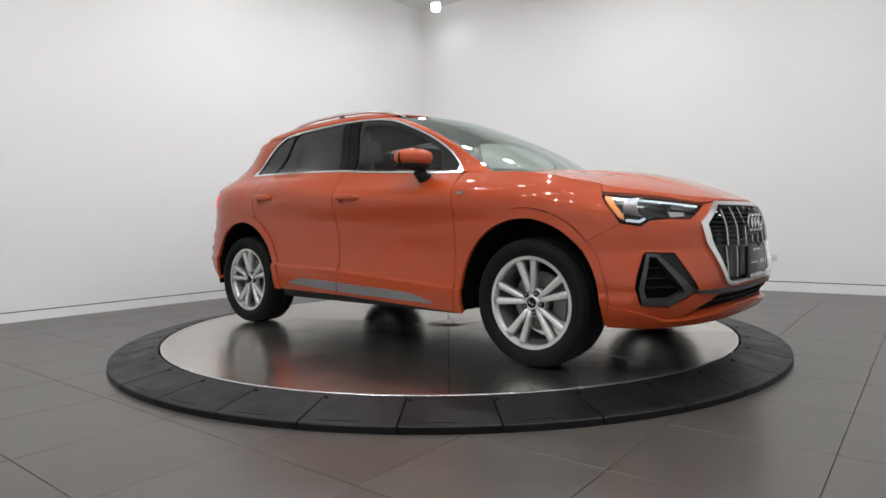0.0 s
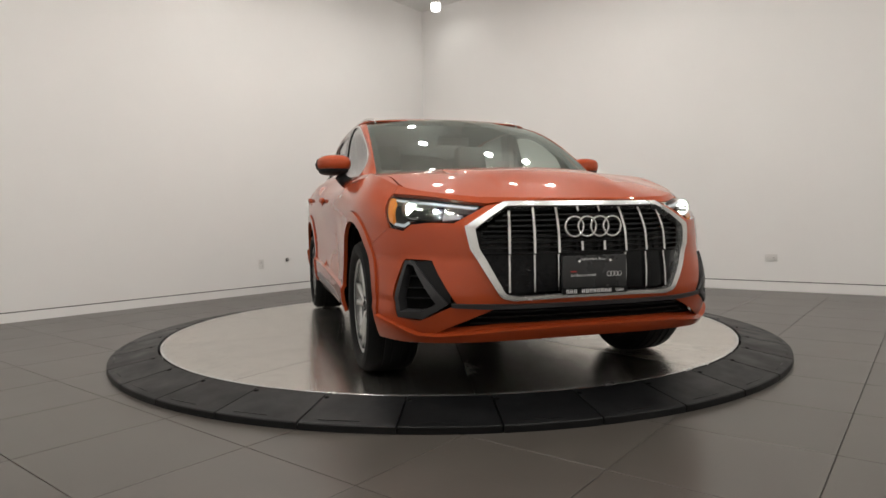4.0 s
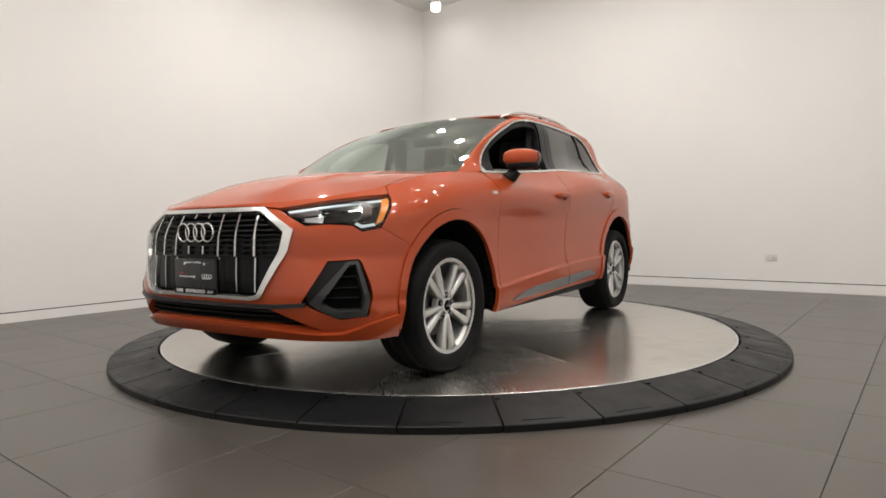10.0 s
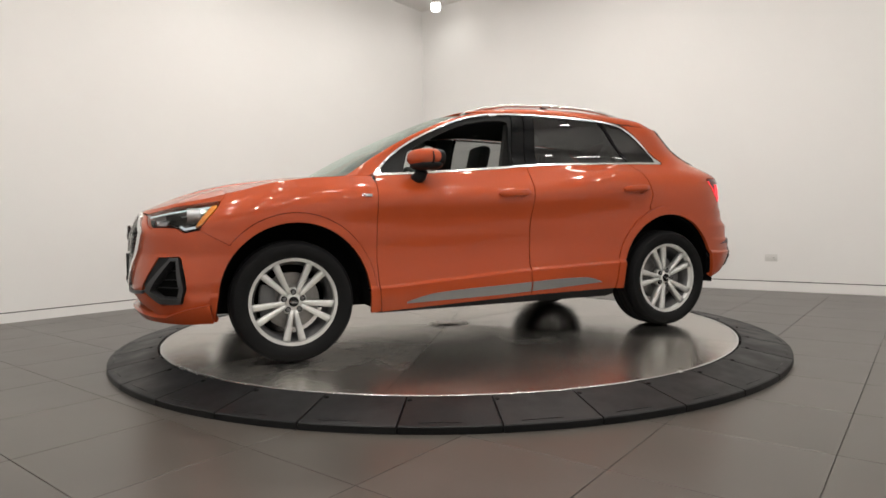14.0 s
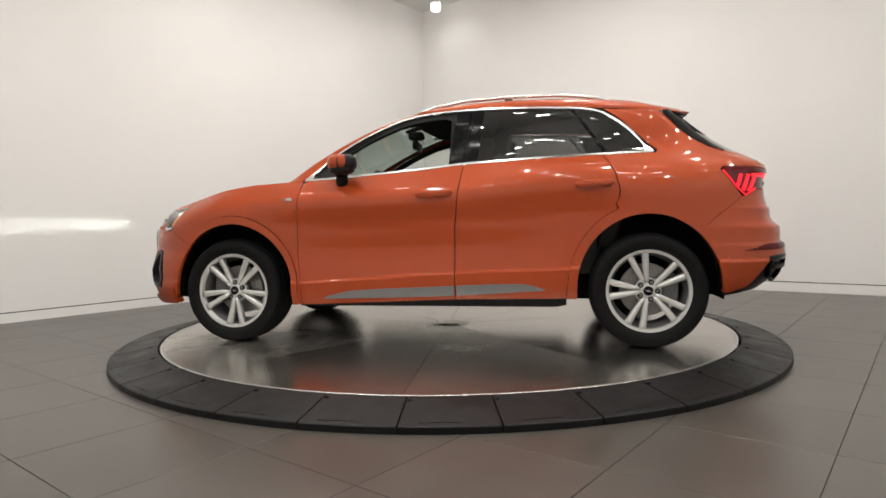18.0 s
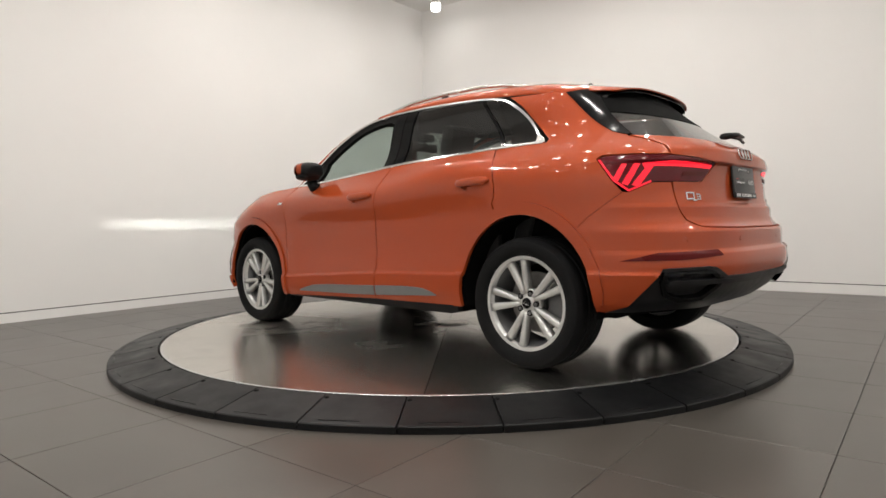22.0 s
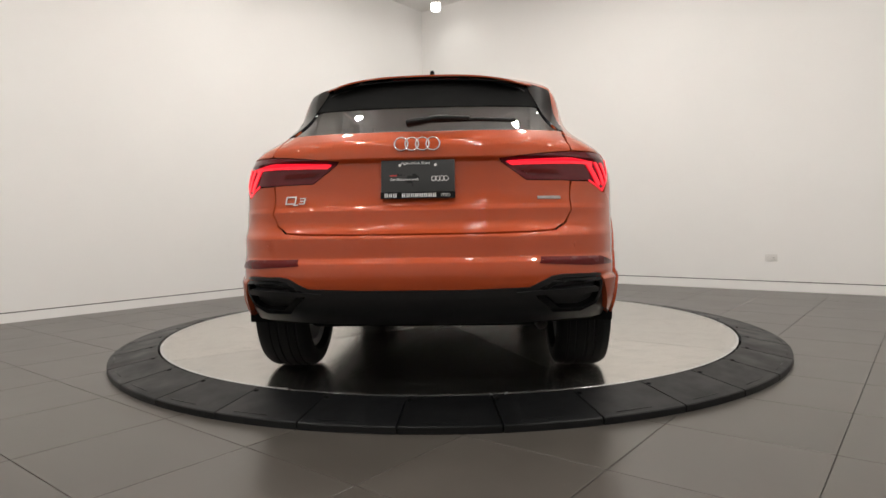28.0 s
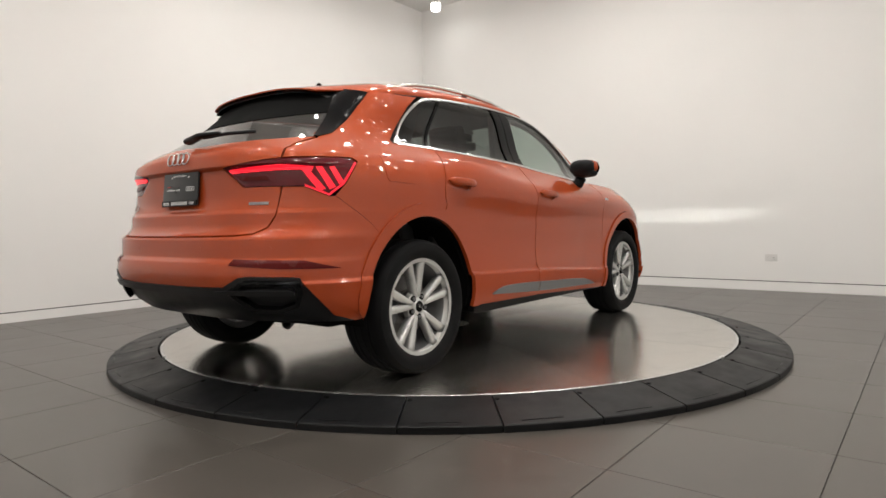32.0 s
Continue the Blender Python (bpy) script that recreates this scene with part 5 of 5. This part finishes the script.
part("rear_badge", patch("rear_badge", [(a, .848), (b, .848), (b, .860), (a, .860)], off=.004, thick=.005, step=.03, mirror=True), BRAKE, tailgate)

# roof rails
for s in (1, -1):
    rail = part("roof_rail", tube([(.15, s * .548, 1.484), (.09, s * .552, 1.506), (.0, s * .556, 1.532), (-.2, s * .560, 1.562), (-.5, s * .562, 1.576), (-.8, s * .560, 1.572), (-.98, s * .556, 1.556), (-1.12, s * .552, 1.530), (-1.20, s * .548, 1.508)],
                [.005, .010, .0115, .0115, .0115, .0115, .011, .010, .005], 10), SATIN, roof, "silver roof rail")
    for x, top in ((.04, 1.515), (-.50, 1.565), (-1.06, 1.535)):
        part("rail_foot", box(x - .025, x + .025, s * .556 - .008, s * .556 + .008, top - .05, top, .004), GREY_TRIM, rail)

# door mirrors
for side, s in ((0, 1), (1, -1)):
    def blob(x0, x1, y0, y1, z0, z1, cut=0.0, power=2.6):
        bm = bmesh.new()
        bmesh.ops.create_uvsphere(bm, u_segments=28, v_segments=16, radius=1)
        for v in bm.verts:
            c = v.co
            k = (abs(c.x) ** power + abs(c.y) ** power + abs(c.z) ** power) ** (-1 / power)
            v.co = Vector(((x0 + x1) / 2 + c.x * k * (x1 - x0) / 2, s * ((y0 + y1) / 2 + c.y * k * (y1 - y0) / 2), (z0 + z1) / 2 + c.z * k * (z1 - z0) / 2))
            v.co.x -= (abs(v.co.y) - .80) * .22
        return smooth(bm, 60)
    mr = part("door_mirror", blob(.480, .662, .800, 1.010, 1.094, 1.204), PAINT, doors[side], "door mirror with an orange cap and black base")
    part("mirror_bezel", blob(.468, .600, .797, 1.004, 1.092, 1.203, power=2.8), BLACK, mr)
    part("mirror_base", blob(.482, .648, .814, 1.000, 1.074, 1.138), BLACK, mr)
    part("mirror_stalk", tube([(.575, s * .80, 1.015), (.565, s * .84, 1.035), (.555, s * .87, 1.075)], [.045, .040, .038], 10), BLACK, mr)
    part("mirror_glass", prism([(s * .842, 1.108), (s * .945, 1.106), (s * .956, 1.14), (s * .942, 1.178), (s * .846, 1.178)], .458, .464, "x", .001), MIRROR, mr).matrix_basis = Matrix(((1, -s * .22, 0, .181), (0, 1, 0, 0), (0, 0, 1, 0), (0, 0, 0, 1)))

# ---- cabin ----
dash = part("dashboard", box(.55, 1.02, -.66, .66, .70, 1.02, .06, 3), SEAT, car, "black dashboard")
part("instrument_hood", box(.52, .75, .20, .52, .98, 1.075, .035, 3), SEAT, dash)
part("screen", box(.565, .58, -.16, .12, .90, 1.01, .004), GLOSS, dash)
wheel_ob = part("steering_wheel", lathe([(.165 + .016 * math.cos(2 * math.pi * j / 10), .016 * math.sin(2 * math.pi * j / 10)) for j in range(10)], 32, closed=True), SEAT, car, "black steering wheel")
wheel_ob.matrix_basis = pose(.40, .36, .98, 0, -66, 0)
part("steering_boss", box(-.05, .05, -.14, .14, -.03, .01, .02), SEAT, wheel_ob)


def seat(x, y, w, name, rear=False):
    s = part(name, box(x - .25, x + .27, y - w, y + w, .42, .62, .06, 3), SEAT, car, "black leather seat")
    bk = part("backrest", box(-.07, .07, -w, w, 0, .62 if not rear else .52, .06, 3), SEAT, s)
    bk.matrix_basis = pose(x - .25, y, .56, 0, -16, 0)
    for yy in ((0,) if not rear else (-w * .55, w * .55)):
        hr = part("headrest", box(-.05, .05, yy - .13, yy + .13, .66 if not rear else .54, .86 if not rear else .68, .045, 3), SEAT, s)
        hr.matrix_basis = pose(x - .27, y, .56, 0, -14, 0)
    return s


seat(.02, .37, .25, "front_seat")
seat(.02, -.37, .25, "front_seat")
seat(-.85, 0, .62, "rear_bench", True)
part("headliner", patch("headliner", [(.05, .80), (.17, .45), (.20, 0), (.17, -.45), (.05, -.80), (-1.60, -.80), (-1.60, .80)], f=lambda x, q: roof_f(x, -q) - np.array([0, 0, .035]), step=.10, thick=.004), LINER, roof, "dark grey headliner")
rv = part("rear_view_mirror", box(.235, .265, -.12, .12, 1.315, 1.38, .012), BLACK, car, "black rear-view mirror under the windscreen")
part("mirror_stem", tube([(.25, 0, 1.375), (.28, 0, 1.44)], .012, 8), BLACK, rv)
part("sensor_box", box(.20, .31, -.06, .06, 1.395, 1.455, .02), BLACK, rv)
for side, s in ((0, 1), (1, -1)):
    part("door_card", box(-.16, .82, s * .70 - .02, s * .70 + .02, .42, 1.03, .015), SEAT, doors[side])
    part("door_card", box(-1.05, -.24, s * .70 - .02, s * .70 + .02, .42, 1.09, .015), SEAT, rear_doors[side])
    part("pillar_lining", prism([(-.10, 1.08), (-.26, 1.08), (-.30, 1.47), (-.16, 1.47)], s * .60, s * .64, "y"), LINER, car)
    part("pillar_lining", prism([(-1.15, 1.08), (-1.75, 1.08), (-1.45, 1.42), (-.98, 1.44)], s * .56, s * .60, "y"), LINER, car)
part("load_cover", box(-1.85, -1.12, -.58, .58, 1.02, 1.04, .005), SEAT, car, "black load space cover")

# ---- floor tiles ----
def tile_mesh(w, d):
    bm = box(-w / 2, w / 2, -d / 2, d / 2, FLOOR - .012, FLOOR, 0)
    bmesh.ops.bevel(bm, geom=[e for e in bm.edges if all(abs(v.co.z - FLOOR) < 1e-4 for v in e.verts)], offset=.0012, segments=1, affect="EDGES")
    me = bpy.data.meshes.new("tile")
    bm.to_mesh(me)
    bm.free()
    me.materials.append(TILE)
    return me


PA, PB, OA, OB, JOINT = .604, .593, 1.471, -1.811, .003
meshes = {}
a = OA + PA * math.floor((A0 - OA) / PA)
while a < A1:
    b = OB + PB * math.floor((B0 - OB) / PB)
    while b < B1:
        a0, a1, b0, b1 = max(a, A0), min(a + PA, A1), max(b, B0), min(b + PB, B1)
        if a1 - a0 > .03 and b1 - b0 > .03:
            key = (round(a1 - a0, 3), round(b1 - b0, 3))
            if key not in meshes:
                meshes[key] = tile_mesh(key[0] - JOINT, key[1] - JOINT)
            ob = new("tile", meshes[key])
            ob.parent, ob.matrix_basis = floor, pose((a0 + a1) / 2, (b0 + b1) / 2, 0)
        b += PB
    a += PA


# ---- what turns ----
def motions():
    times = [0.5 * k for k in range(65)]
    walk(car, [(t, pose(0, 0, 0, 0, 0, turn_at(t)) @ pose(-.031, -.006, 0)) for t in times])
    walk(disc, [(t, pose(0, 0, DISC_Z, 0, 0, turn_at(t))) for t in times])


motions()
